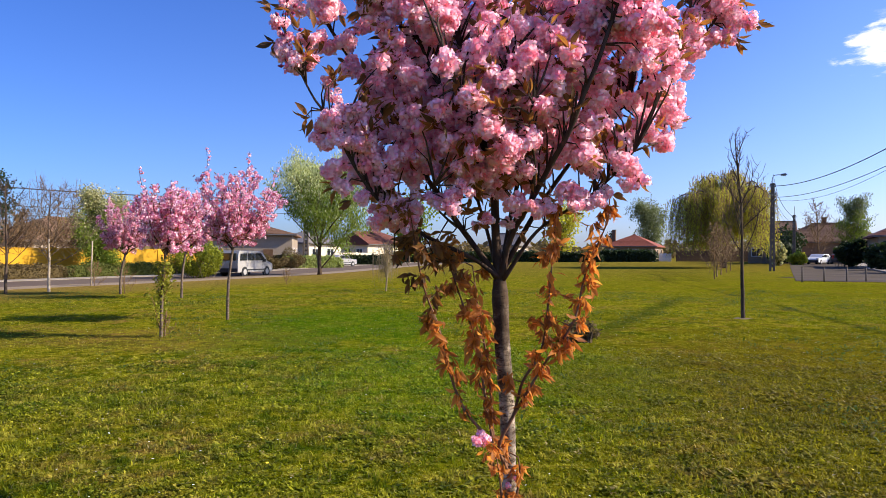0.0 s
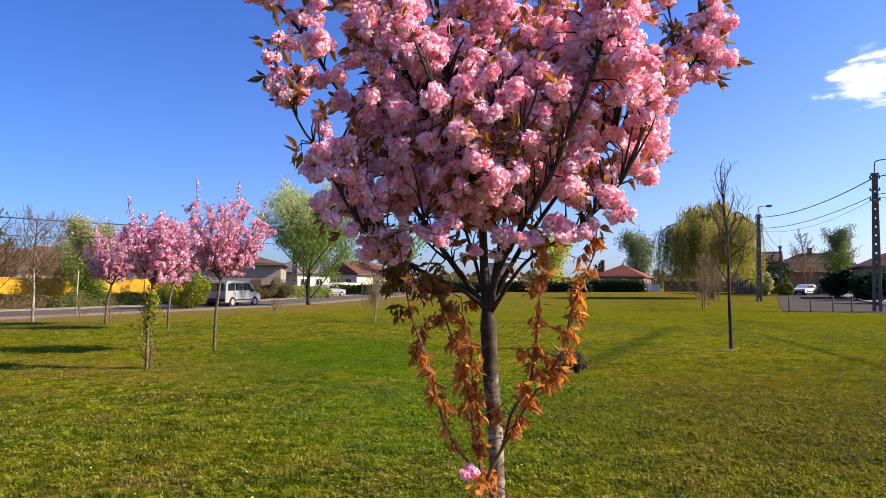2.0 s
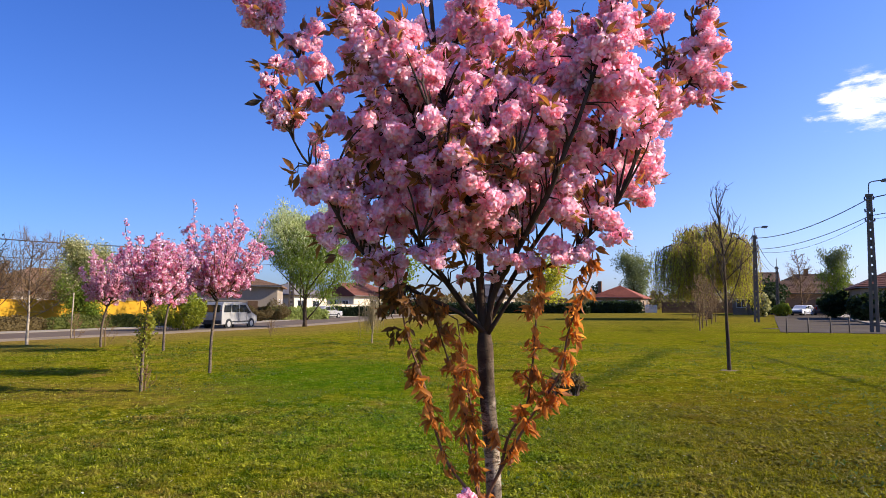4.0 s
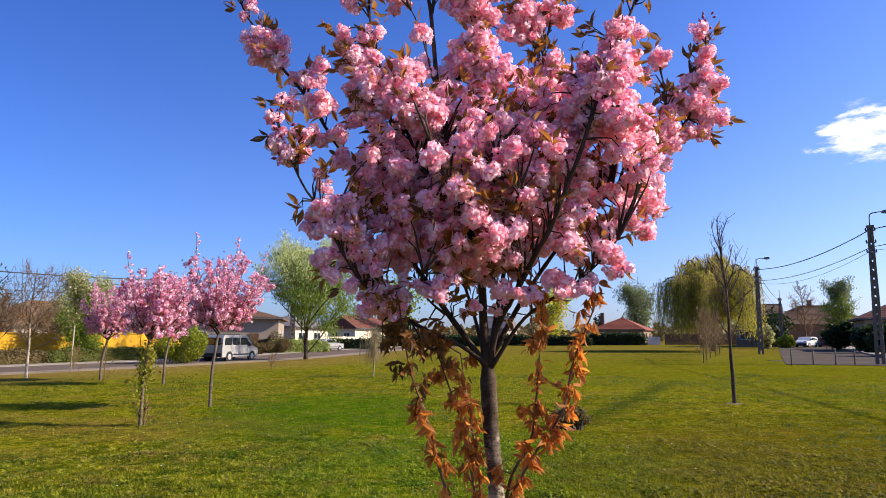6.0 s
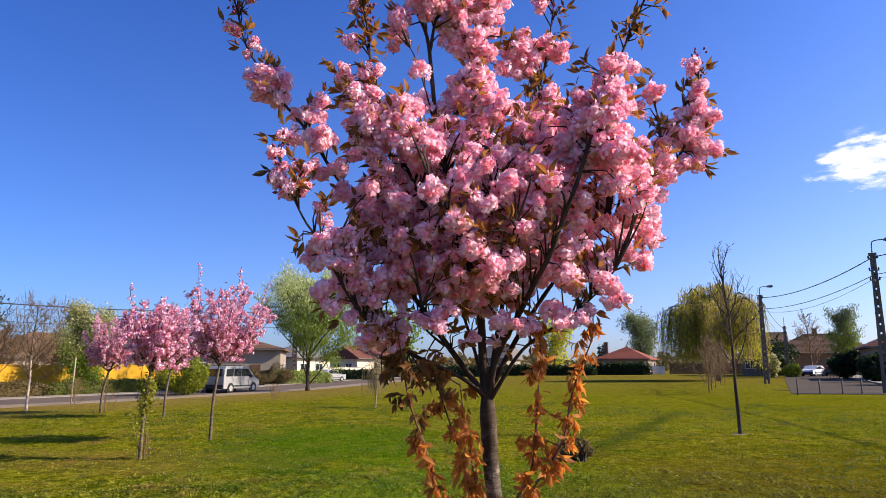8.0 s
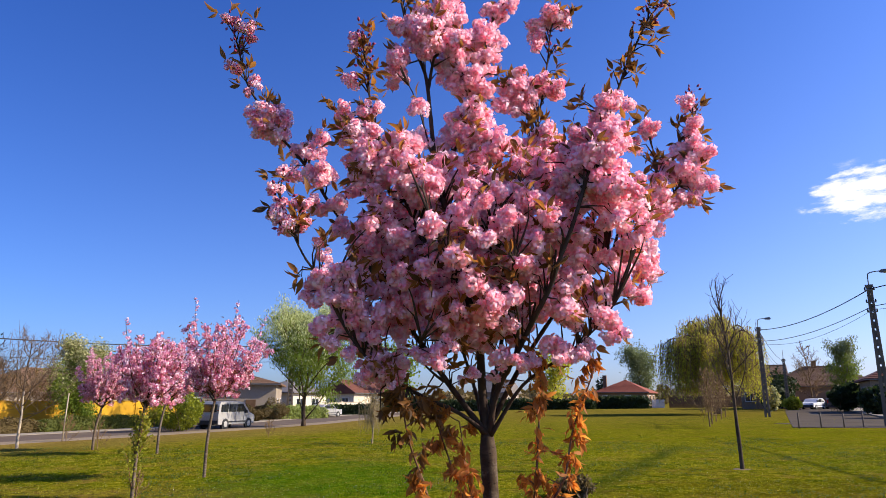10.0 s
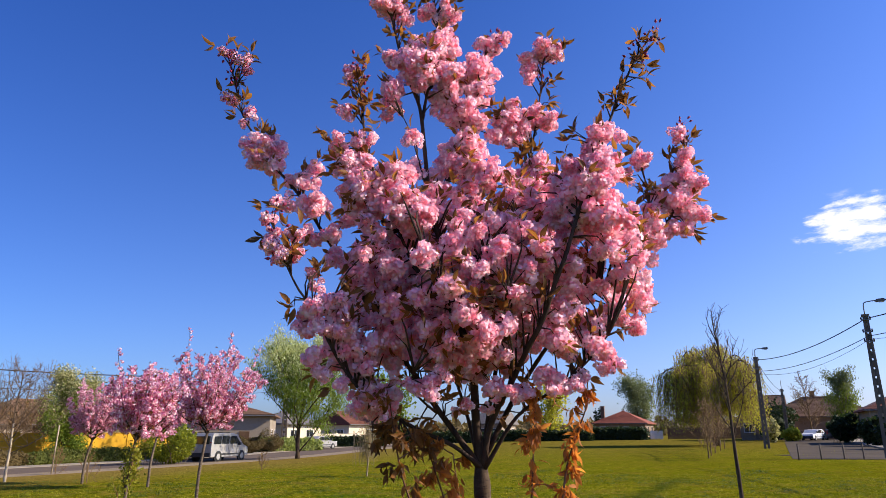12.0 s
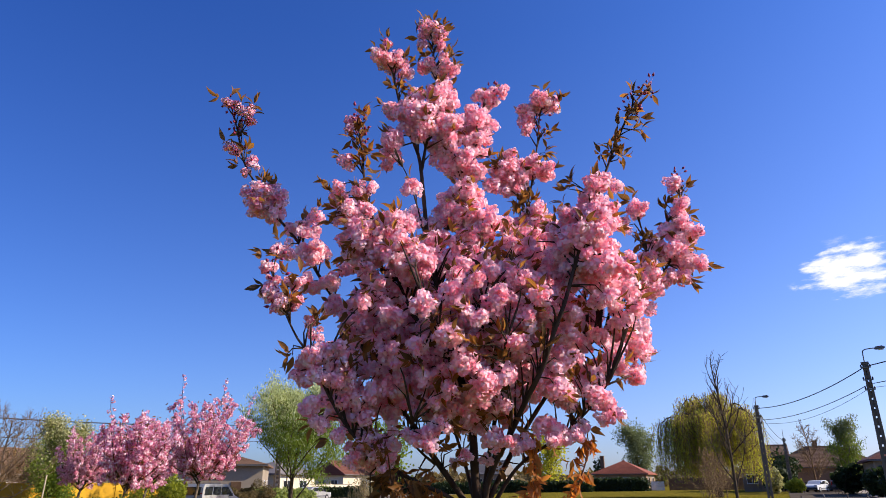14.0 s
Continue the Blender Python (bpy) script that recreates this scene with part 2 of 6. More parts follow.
def petal_material(name, deep, pale, flecks=False):
    k = Mat(name)
    c = k.mix(k.rng(k.noise(17.0, 3, 0.6), 0.38, 0.62), deep, pale)
    c = k.mix(k.rng(k.island(), 0.45, 0.7) if flecks else k.math('MULTIPLY', k.island(), 0.6), k.mix(0.7, c, deep) if flecks else c, pale)
    c = k.mix(k.rng(k.noise(2.2, 2), 0.35, 0.7, 0.0, 0.22), c, deep)
    c = k.mix(k.rng(k.noise(70.0, 3), 0.45, 0.7, 0.0, 0.3), c, (0.98, 0.88, 0.91))
    return k.thin(c, k.mix(1.0, c, (1.24, 0.84, 0.92), 'MULTIPLY'), 0.44, 0.6, 0.08)


M = {}
M["lawn"] = lawn_material()
M["blade"] = blade_material()
M["cherry_bark"] = bark_material("cherry_bark", (0.072, 0.048, 0.032), (0.18, 0.132, 0.09), 0.35)
# upper trunk tones darkened to stand for the crown's shade
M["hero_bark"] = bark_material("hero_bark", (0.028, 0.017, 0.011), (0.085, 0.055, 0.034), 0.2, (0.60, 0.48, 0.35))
M["limb_bark"] = bark_material("limb_bark", (0.030, 0.018, 0.013), (0.092, 0.057, 0.039))
M["shoot_bark"] = bark_material("shoot_bark", (0.12, 0.05, 0.025), (0.26, 0.14, 0.08))
M["bark"] = bark_material("bark", (0.04, 0.026, 0.017), (0.125, 0.086, 0.055))
M["pale_bark"] = bark_material("pale_bark", (0.16, 0.12, 0.09), (0.3, 0.25, 0.2))
M["lime_paint"] = bark_material("lime_paint", (0.34, 0.26, 0.17), (0.52, 0.42, 0.29))
M["petal"] = petal_material("pink_petals", (0.93, 0.34, 0.47), (1.0, 0.96, 0.98))
M["petal_far"] = petal_material("pink_petals_far", (0.60, 0.13, 0.28), (1.0, 0.90, 0.93), True)
M["bronze_leaf"] = leafy("bronze_leaf", (0.035, 0.022, 0.012), (0.29, 0.12, 0.028), 0.45, 1.9)
M["bud"] = plain("flower_bud", (0.34, 0.03, 0.09), (0.26, 0.025, 0.07), 30.0, 0.6)
M["orange_leaf"] = leafy("orange_leaf", (0.22, 0.075, 0.018), (0.66, 0.27, 0.05), 0.5, 2.1, dry=(0.32, 0.10, 0.026))
M["twig_leaf"] = leafy("twig_leaf", (0.16, 0.13, 0.05), (0.28, 0.22, 0.08), 0.4)
M["young_leaf"] = leafy("young_leaf", (0.15, 0.155, 0.015), (0.32, 0.30, 0.03), 0.45)
M["bush_leaf"] = leafy("bush_leaf", (0.07, 0.10, 0.010), (0.34, 0.35, 0.03), 0.45)
M["willow_leaf"] = leafy("willow_leaf", (0.24, 0.24, 0.024), (0.52, 0.48, 0.055), 0.55)
M["willow_grey"] = leafy("willow_grey", (0.17, 0.20, 0.05), (0.36, 0.40, 0.13), 0.5)
M["silver_leaf"] = leafy("silver_leaf", (0.24, 0.27, 0.10), (0.62, 0.64, 0.36), 0.45)
M["spring_leaf"] = leafy("spring_leaf", (0.09, 0.14, 0.014), (0.22, 0.28, 0.035), 0.45)
M["dull_leaf"] = leafy("dull_leaf", (0.10, 0.12, 0.05), (0.22, 0.25, 0.12), 0.4)
M["white_bloom"] = leafy("white_bloom", (0.12, 0.14, 0.03), (0.74, 0.68, 0.36), 0.35, 1.2, dry=(0.24, 0.24, 0.07))
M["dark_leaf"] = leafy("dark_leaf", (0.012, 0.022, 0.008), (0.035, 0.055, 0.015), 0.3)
M["olive_leaf"] = leafy("olive_leaf", (0.040, 0.055, 0.010), (0.15, 0.165, 0.030), 0.35)
M["weed_leaf"] = leafy("weed_leaf", (0.030, 0.060, 0.006), (0.085, 0.125, 0.012), 0.35)
M["hedge_leaf"] = leafy("hedge_leaf", (0.075, 0.052, 0.02), (0.17, 0.12, 0.042), 0.3)
M["post_brown"] = plain("post_brown", (0.10, 0.075, 0.055), (0.16, 0.12, 0.09), 3.0)
M["twig"] = plain("twig", (0.19, 0.125, 0.075), (0.12, 0.08, 0.05), 3.0)
M["twig_brown"] = plain("twig_brown", (0.26, 0.15, 0.06), (0.15, 0.095, 0.042), 3.0)
M["tan_twig"] = plain("tan_twig", (0.36, 0.27, 0.15), (0.26, 0.19, 0.10), 3.0)
M["asphalt"] = plain("asphalt", (0.082, 0.064, 0.046), (0.118, 0.092, 0.066), 0.25, 0.95, 0.5, 0.01, spec=0.06, fine=40)
M["old_asphalt"] = plain("old_asphalt", (0.125, 0.090, 0.068), (0.165, 0.125, 0.095), 0.25, 0.95, 0.5, 0.01, spec=0.06, fine=40)
M["gravel"] = plain("gravel", (0.22, 0.16, 0.095), (0.29, 0.215, 0.135), 0.6, 0.95, 0.6, 0.02, fine=18)
M["kerb"] = plain("kerb_concrete", (0.27, 0.22, 0.165), (0.33, 0.28, 0.21), 0.8, 0.9, 0.3)
M["concrete"] = plain("pole_concrete", (0.12, 0.095, 0.072), (0.19, 0.155, 0.12), 1.2, 0.9, 0.4)
M["steel"] = plain("grey_steel", (0.12, 0.115, 0.11), (0.18, 0.17, 0.16), 2.0, 0.45, 0.1, 0.002, 0.5)
M["yellow_wall"] = plain("yellow_render", (0.62, 0.33, 0.018), (0.52, 0.27, 0.015), 0.7, 0.9, 0.3)
M["taupe_wall"] = plain("taupe_render", (0.30, 0.235, 0.17), (0.36, 0.285, 0.21), 0.5, 0.9, 0.3)
M["cream_wall"] = plain("cream_render", (0.66, 0.54, 0.38), (0.72, 0.62, 0.46), 0.6, 0.9, 0.3)
M["white_wall"] = plain("white_render", (0.76, 0.72, 0.66), (0.80, 0.77, 0.72), 0.6, 0.9, 0.2)
M["brown_wall"] = plain("brown_render", (0.24, 0.16, 0.10), (0.30, 0.21, 0.14), 0.5, 0.9, 0.3)
M["red_tile"] = plain("red_tile", (0.30, 0.085, 0.045), (0.22, 0.062, 0.035), 0.9, 0.8, 0.6, 0.03, fine=7)
M["dark_red_tile"] = plain("dark_red_tile", (0.17, 0.058, 0.038), (0.12, 0.042, 0.028), 0.9, 0.8, 0.6, 0.03, fine=7)
M["brown_tile"] = plain("brown_tile", (0.15, 0.083, 0.048), (0.20, 0.11, 0.062), 0.9, 0.8, 0.6, 0.03, fine=7)
M["grey_tile"] = plain("grey_tile", (0.17, 0.15, 0.14), (0.22, 0.19, 0.17), 0.9, 0.8, 0.6, 0.03, fine=7)
M["wood"] = plain("weathered_wood", (0.12, 0.062, 0.03), (0.17, 0.095, 0.05), 2.0, 0.85, 0.4)
M["wire"] = plain("cable_black", (0.025, 0.025, 0.028), (0.04, 0.04, 0.042), 2.0, 0.6, 0.1)
M["silver_paint"] = plain("silver_paint", (0.36, 0.34, 0.315), (0.40, 0.38, 0.35), 1.0, 0.3, 0.02, 0.001, 0.6)
M["white_paint"] = plain("white_paint", (0.74, 0.74, 0.74), (0.78, 0.78, 0.78), 1.0, 0.3, 0.02, 0.001, 0.6)
M["dark_paint"] = plain("dark_paint", (0.05, 0.052, 0.06), (0.065, 0.066, 0.075), 1.0, 0.3, 0.02, 0.001, 0.6)
M["rubber"] = plain("rubber", (0.02, 0.02, 0.02), (0.03, 0.03, 0.03), 4.0, 0.85, 0.2)
M["plastic"] = plain("black_plastic", (0.03, 0.03, 0.032), (0.045, 0.045, 0.047), 4.0, 0.6, 0.1)
M["lamp_red"] = plain("red_lens", (0.35, 0.015, 0.01), (0.42, 0.02, 0.015), 5.0, 0.2, 0.02, 0.001, 0.6)
M["lamp_clear"] = plain("clear_lens", (0.65, 0.66, 0.66), (0.7, 0.7, 0.7), 5.0, 0.15, 0.02, 0.001, 0.6)
M["soil"] = plain("soil", (0.16, 0.115, 0.06), (0.22, 0.16, 0.09), 3.0, 0.95, 0.8, 0.02)
M["yellow_flower"] = plain("dandelion_yellow", (0.75, 0.55, 0.02), (0.8, 0.62, 0.05), 5.0)
M["pale_flower"] = plain("daisy_white", (0.75, 0.75, 0.68), (0.8, 0.8, 0.75), 5.0)
k = Mat("window_glass")
M["glass"] = k.surface(k.mix(k.rng(k.noise(1.5, 2), 0.3, 0.7), (0.015, 0.018, 0.02), (0.035, 0.04, 0.045)), 0.06, spec=0.7)


# ---- shared builders ----
def ground_z(x, y):
    """The lawn falls a little to one side and runs nearly level ahead."""
    return 0.013 * min(60, max(-45, x)) - 0.0028 * min(60, max(-20, y))


def ground_zs(x, y):
    return 0.013 * np.clip(x, -45, 60) - 0.0028 * np.clip(y, -20, 60)


def spot(az, d):
    """Plan position by bearing (degrees clockwise from straight ahead) and distance, on the ground."""
    x, y = d * math.sin(radians(az)), d * math.cos(radians(az))
    return Vector((x, y, ground_z(x, y)))


def finish(name, bm, material, smooth=False):
    me = bpy.data.meshes.new(name)
    bm.normal_update()
    bm.to_mesh(me)
    bm.free()
    me.materials.append(material)
    if smooth:
        me.polygons.foreach_set("use_smooth", [True] * len(me.polygons))
    return me


def part(name, bm, material, parent, label="", smooth=False, category="", kind=""):
    me = bm if isinstance(bm, bpy.types.Mesh) else finish(name, bm, material, smooth)
    if isinstance(bm, bpy.types.Mesh) and not me.materials:
        me.materials.append(material)
    ob = new(name, me)
    if parent is not None:
        ob.parent = parent
    return tagged(ob, label, category, "", kind)


def thing(name, at, label, category, heading=0.0, group=""):
    ob = new(name)
    ob.empty_display_size = 0.3
    ob.matrix_world = pose(at[0], at[1], at[2], 0, 0, heading)
    return tagged(ob, label, category, group)


def box(bm, x0, x1, y0, y1, z0, z1, bevel=0.0, m=None):
    r = bmesh.ops.create_cube(bm, size=1.0, matrix=Matrix.Translation(((x0 + x1) / 2, (y0 + y1) / 2, (z0 + z1) / 2)) @ Matrix.Diagonal((x1 - x0, y1 - y0, z1 - z0, 1)))
    if bevel:
        edges = list({e for v in r["verts"] for e in v.link_edges})
        r2 = bmesh.ops.bevel(bm, geom=edges, offset=bevel, segments=2, affect='EDGES', profile=0.7)
    if m is not None:
        bmesh.ops.transform(bm, matrix=m, verts=bm.verts)
    return bm


def bx(x0, x1, y0, y1, z0, z1, bevel=0.0):
    return box(bmesh.new(), x0, x1, y0, y1, z0, z1, bevel)


def prism(points, y0, y1, bevel=0.0):
    """A side outline in x and z, drawn out across y."""
    bm = bmesh.new()
    a = [bm.verts.new((x, y0, z)) for x, z in points]
    b = [bm.verts.new((x, y1, z)) for x, z in points]
    n = len(points)
    bm.faces.new(a)
    bm.faces.new(b[::-1])
    for i in range(n):
        bm.faces.new((a[i], b[i], b[(i + 1) % n], a[(i + 1) % n]))
    bmesh.ops.recalc_face_normals(bm, faces=bm.faces)
    if bevel:
        bmesh.ops.bevel(bm, geom=list(bm.edges), offset=bevel, segments=2, affect='EDGES', profile=0.7)
    return bm


def resample(points, step):
    """A smooth line through a few control points."""
    p = [Vector(q) for q in points]
    p = [p[0] * 2 - p[1]] + p + [p[-1] * 2 - p[-2]]
    out = []
    for i in range(1, len(p) - 2):
        n = max(1, int((p[i + 1] - p[i]).length / step + 0.5))
        for j in range(n):
            t = j / n
            out.append(0.5 * (2 * p[i] + (p[i + 1] - p[i - 1]) * t + (2 * p[i - 1] - 5 * p[i] + 4 * p[i + 1] - p[i + 2]) * t * t
                              + (3 * p[i] - p[i - 1] - 3 * p[i + 1] + p[i + 2]) * t ** 3))
    return out + [p[-2]]


def tube(bm, line, radii, sides=7, knots=0.0, rnd=random):
    """A tapered round branch along a line; radii: at its start and end, or one for each point."""
    n = len(line)
    if len(radii) == 2:
        radii = [radii[0] + (radii[1] - radii[0]) * i / max(1, n - 1) for i in range(n)]
    rings = []
    ref = Vector((0.3, 1, 0.1))
    for i in range(n):
        d = (line[min(n - 1, i + 1)] - line[max(0, i - 1)])
        d = d.normalized() if d.length > 1e-9 else Vector((0, 0, 1))
        u = d.cross(ref)
        u = u.normalized() if u.length > 1e-6 else d.orthogonal().normalized()
        v = d.cross(u)
        r = radii[i] * (1 + (rnd.uniform(-knots, knots) if knots else 0))
        rings.append([bm.verts.new(line[i] + (u * math.cos(2 * math.pi * k / sides) + v * math.sin(2 * math.pi * k / sides)) * r) for k in range(sides)])
    for a, b in zip(rings, rings[1:]):
        for k in range(sides):
            bm.faces.new((a[k], a[(k + 1) % sides], b[(k + 1) % sides], b[k]))
    bm.faces.new(rings[0][::-1])
    bm.faces.new(rings[-1])
    return bm


def scatter(name, verts, faces, places, turns, sizes, material, smooth=False):
    """One mesh out of many copies of a small shape: places (n,3), turns (n,3,3), sizes (n) or (n,3)."""
    tv = np.asarray(verts, float)
    n, k = len(places), len(tv)
    s = np.asarray(sizes, float)
    s = s[:, None, None] if s.ndim == 1 else s[:, None, :]
    w = np.einsum('nij,nkj->nki', np.asarray(turns), tv[None] * s) + np.asarray(places)[:, None, :]
    me = bpy.data.meshes.new(name)
    fl = np.concatenate([np.asarray(f) for f in faces])
    sizes_f = np.array([len(f) for f in faces])
    loops = (fl[None] + (np.arange(n) * k)[:, None]).ravel()
    totals = np.tile(sizes_f, n)
    me.vertices.add(n * k)
    me.vertices.foreach_set("co", w.ravel())
    me.loops.add(len(loops))
    me.loops.foreach_set("vertex_index", loops.astype(np.int32))
    me.polygons.add(len(totals))
    me.polygons.foreach_set("loop_start", np.concatenate([[0], np.cumsum(totals)[:-1]]).astype(np.int32))
    me.update(calc_edges=True)
    me.validate()
    me.materials.append(material)
    if smooth:
        me.polygons.foreach_set("use_smooth", [True] * len(me.polygons))
    return me


def spins(rng, n, tilt=None):
    """Random turns; with tilt, upright ones that lean by up to that angle."""
    if tilt is None:
        q = rng.normal(size=(n, 4))
        q /= np.linalg.norm(q, axis=1)[:, None]
        w, x, y, z = q.T
        return np.stack([np.stack([1 - 2 * (y * y + z * z), 2 * (x * y - z * w), 2 * (x * z + y * w)], -1),
                         np.stack([2 * (x * y + z * w), 1 - 2 * (x * x + z * z), 2 * (y * z - x * w)], -1),
                         np.stack([2 * (x * z - y * w), 2 * (y * z + x * w), 1 - 2 * (x * x + y * y)], -1)], 1)
    a, b = rng.uniform(0, 2 * np.pi, n), rng.uniform(-tilt, tilt, n)
    ca, sa, cb, sb = np.cos(a), np.sin(a), np.cos(b), np.sin(b)
    o, l = np.zeros(n), np.ones(n)
    z = np.stack([np.stack([ca, -sa, o], -1), np.stack([sa, ca, o], -1), np.stack([o, o, l], -1)], 1)
    x = np.stack([np.stack([l, o, o], -1), np.stack([o, cb, -sb], -1), np.stack([o, sb, cb], -1)], 1)
    return z @ x


def aim(dirs, rng, roll=True):
    """Turns whose local z runs along the given directions."""
    d = np.asarray(dirs, float)
    d = d / np.linalg.norm(d, axis=1)[:, None]
    r = rng.normal(size=d.shape) if roll else np.tile([0.3, 0.1, 1.0], (len(d), 1))
    u = np.cross(r, d)
    u /= np.linalg.norm(u, axis=1)[:, None] + 1e-9
    v = np.cross(d, u)
    return np.stack([u, v, d], -1)


LEAF_V = [(0, 0, 0), (-0.5, 0.12, 0.45), (0.5, 0.12, 0.45), (0, 0, 1)]
LEAF_F = [(0, 2, 3), (0, 3, 1)]
# a long folded leaf that bends at its end
LONG_V = [(0, 0, 0), (-0.13, 0.09, 0.3), (0, 0, 0.32), (0.13, 0.09, 0.3), (-0.13, 0.03, 0.62), (0, -0.07, 0.64), (0.13, 0.03, 0.62), (0, -0.28, 0.98)]
def curved_leaf(width, fold, droop):
    """A folded leaf that arches over: six stations along its midrib."""
    verts, faces = [(0, 0, 0)], []
    for i, w in enumerate((0.45, 0.85, 1.0, 0.8, 0.42)):
        t = (i + 1) / 6
        verts += [(-w * width, fold * w - droop * t * t, t), (0, -droop * t * t, t + 0.01), (w * width, fold * w - droop * t * t, t)]
    verts.append((0, -droop * 1.15, 1.0))
    faces += [(0, 2, 1), (0, 3, 2)]
    for i in range(4):
        a = 1 + 3 * i
        faces += [(a, a + 1, a + 4, a + 3), (a + 1, a + 2, a + 5, a + 4)]
    return verts, faces + [(13, 14, 16), (14, 15, 16)]


CURVED_V, CURVED_F = curved_leaf(0.17, 0.08, 0.34)
LONG_F = [(0, 2, 1), (0, 3, 2), (1, 2, 5, 4), (2, 3, 6, 5), (4, 5, 7), (5, 6, 7)]


# ---- ground and roads ----
def build_ground():
    bm = bmesh.new()
    radii = [0] + [0.6 * 1.13 ** i for i in range(74)]
    sectors = 96
    rings = []
    for r in radii:
        if r == 0:
            rings.append([bm.verts.new((0, 0, ground_z(0, 0)))])
            continue
        rings.append([bm.verts.new((r * math.sin(2 * math.pi * k / sectors), r * math.cos(2 * math.pi * k / sectors),
                                    ground_z(r * math.sin(2 * math.pi * k / sectors), r * math.cos(2 * math.pi * k / sectors))
                                    + (0.012 * noise.noise((r * math.sin(2 * math.pi * k / sectors) * 0.8, r * math.cos(2 * math.pi * k / sectors) * 0.8, 0)) if r < 40 else 0)))
                      for k in range(sectors)])
    for k in range(sectors):
        bm.faces.new((rings[0][0], rings[1][(k + 1) % sectors], rings[1][k]))
    for a, b in zip(rings[1:], rings[2:]):
        for k in range(sectors):
            bm.faces.new((a[k], a[(k + 1) % sectors], b[(k + 1) % sectors], b[k]))
    bmesh.ops.recalc_face_normals(bm, faces=bm.faces)
    part("ground", bm, M["lawn"], None, "patchy spring lawn with clover and dry thatch", True, "lawn", "structure")


def strip(name, line, w0, w1, lift, material, label, category, thick=0.0):
    """A band along a plan line, from w0 to w1 metres to its left, lying on the ground."""
    bm = bmesh.new()
    pts = resample([(x, y, 0) for x, y in line], 4.0)
    rows = []
    for i, p in enumerate(pts):
        d = (pts[min(len(pts) - 1, i + 1)] - pts[max(0, i - 1)]).normalized()
        left = Vector((-d.y, d.x, 0))
        row = []
        for w in (w0, (w0 + w1) / 2, w1):
            q = p + left * w
            row.append(bm.verts.new((q.x, q.y, ground_z(q.x, q.y) + lift)))
        rows.append(row)
    for a, b in zip(rows, rows[1:]):
        for k in range(2):
            bm.faces.new((a[k], b[k], b[k + 1], a[k + 1]))
    bmesh.ops.recalc_face_normals(bm, faces=bm.faces)
    for f in bm.faces:
        if f.normal.z < 0:
            f.normal_flip()
    ext = bmesh.ops.extrude_face_region(bm, geom=list(bm.faces))
    bmesh.ops.translate(bm, vec=(0, 0, -max(thick, 0.06)), verts=[g for g in ext["geom"] if isinstance(g, bmesh.types.BMVert)])
    bmesh.ops.recalc_face_normals(bm, faces=bm.faces)
    return part(name, bm, material, None, label, False, category, "structure")


ROAD_L = [(-34, 6), (-27, 18), (-20.5, 30), (-14.5, 42), (-10.5, 54), (-8.0, 68), (-4.0, 86), (4, 110), (14, 135), (30, 170)]
ROAD_R = [(19.9, 36.4), (30, 55.5), (42.5, 79), (56, 104), (80, 150), (110, 205)]
build_ground()
strip("road_left", ROAD_L, 0.0, 6.2, 0.02, M["old_asphalt"], "worn grey asphalt road beside the lawn", "road")
strip("verge_left", ROAD_L, -2.2, -0.02, 0.012, M["gravel"], "dry sandy verge along the road", "verge")
strip("pavement_left", ROAD_L, 6.24, 8.6, 0.05, M["kerb"], "pale concrete pavement along the road", "pavement")
strip("road_right", ROAD_R, -6.6, 0.0, 0.02, M["asphalt"], "grey asphalt street running into the distance", "road")
strip("road_side", [(23.0, 37.6), (27, 38.4), (36, 40.5), (60, 46)], 0.0, 5.0, 0.016, M["asphalt"], "grey asphalt side street across the lawn's edge", "road")
strip("kerb_right", ROAD_R, -6.85, -6.62, 0.12, M["kerb"], "pale concrete kerb along the street", "kerb", 0.15)
strip("pavement_right", ROAD_R, -9.2, -6.87, 0.10, M["kerb"], "pale concrete pavement beside the street", "pavement", 0.12)


# ---- trees ----
def branch_line(rng, start, direction, length, bend=0.15, up=0.25, step=0.25):
    p, d = Vector(start), Vector(direction).normalized()
    out = [p.copy()]
    n = max(2, int(length / step))
    for i in range(n):
        d = (d + Vector(rng.normal(0, bend, 3)) + Vector((0, 0, up / n))).normalized()
        p = p + d * (length / n)
        out.append(p.copy())
    return out


def petal_ball(rng, petals=24):
    """A double cherry flower: a ruffled ball of cupped petals, one unit across its radius."""
    verts, faces = [], []
    wide = 1.55 / math.sqrt(petals)
    gold = math.pi * (3 - math.sqrt(5))
    for i in range(petals):
        z = 1 - 2 * (i + 0.5) / petals
        r = math.sqrt(1 - z * z)
        d = Vector((r * math.cos(gold * i), r * math.sin(gold * i), z)) + Vector(rng.normal(0, 0.12, 3))
        d.normalize()
        u = d.cross(Vector(rng.normal(0, 1, 3))).normalized()
        v = d.cross(u)
        lift = rng.uniform(0.78, 1.15)
        o = len(verts)
        bend = rng.uniform(0.1, 0.5)
        end = [d * rng.uniform(0.88, 1.08) * lift for _ in range(3)]
        verts += [d * 0.3, d * 0.82 * lift + u * wide - v * 0.16, d * 0.82 * lift - u * wide - v * 0.16,
                  end[0] + u * wide * 0.75 + v * bend, end[1] + v * (bend + wide * rng.uniform(-0.1, 0.35)), end[2] - u * wide * 0.75 + v * bend]
        faces += [(o, o + 1, o + 2), (o + 1, o + 3, o + 4), (o + 1, o + 4, o + 2), (o + 2, o + 4, o + 5)]
    return [tuple(v) for v in verts], faces


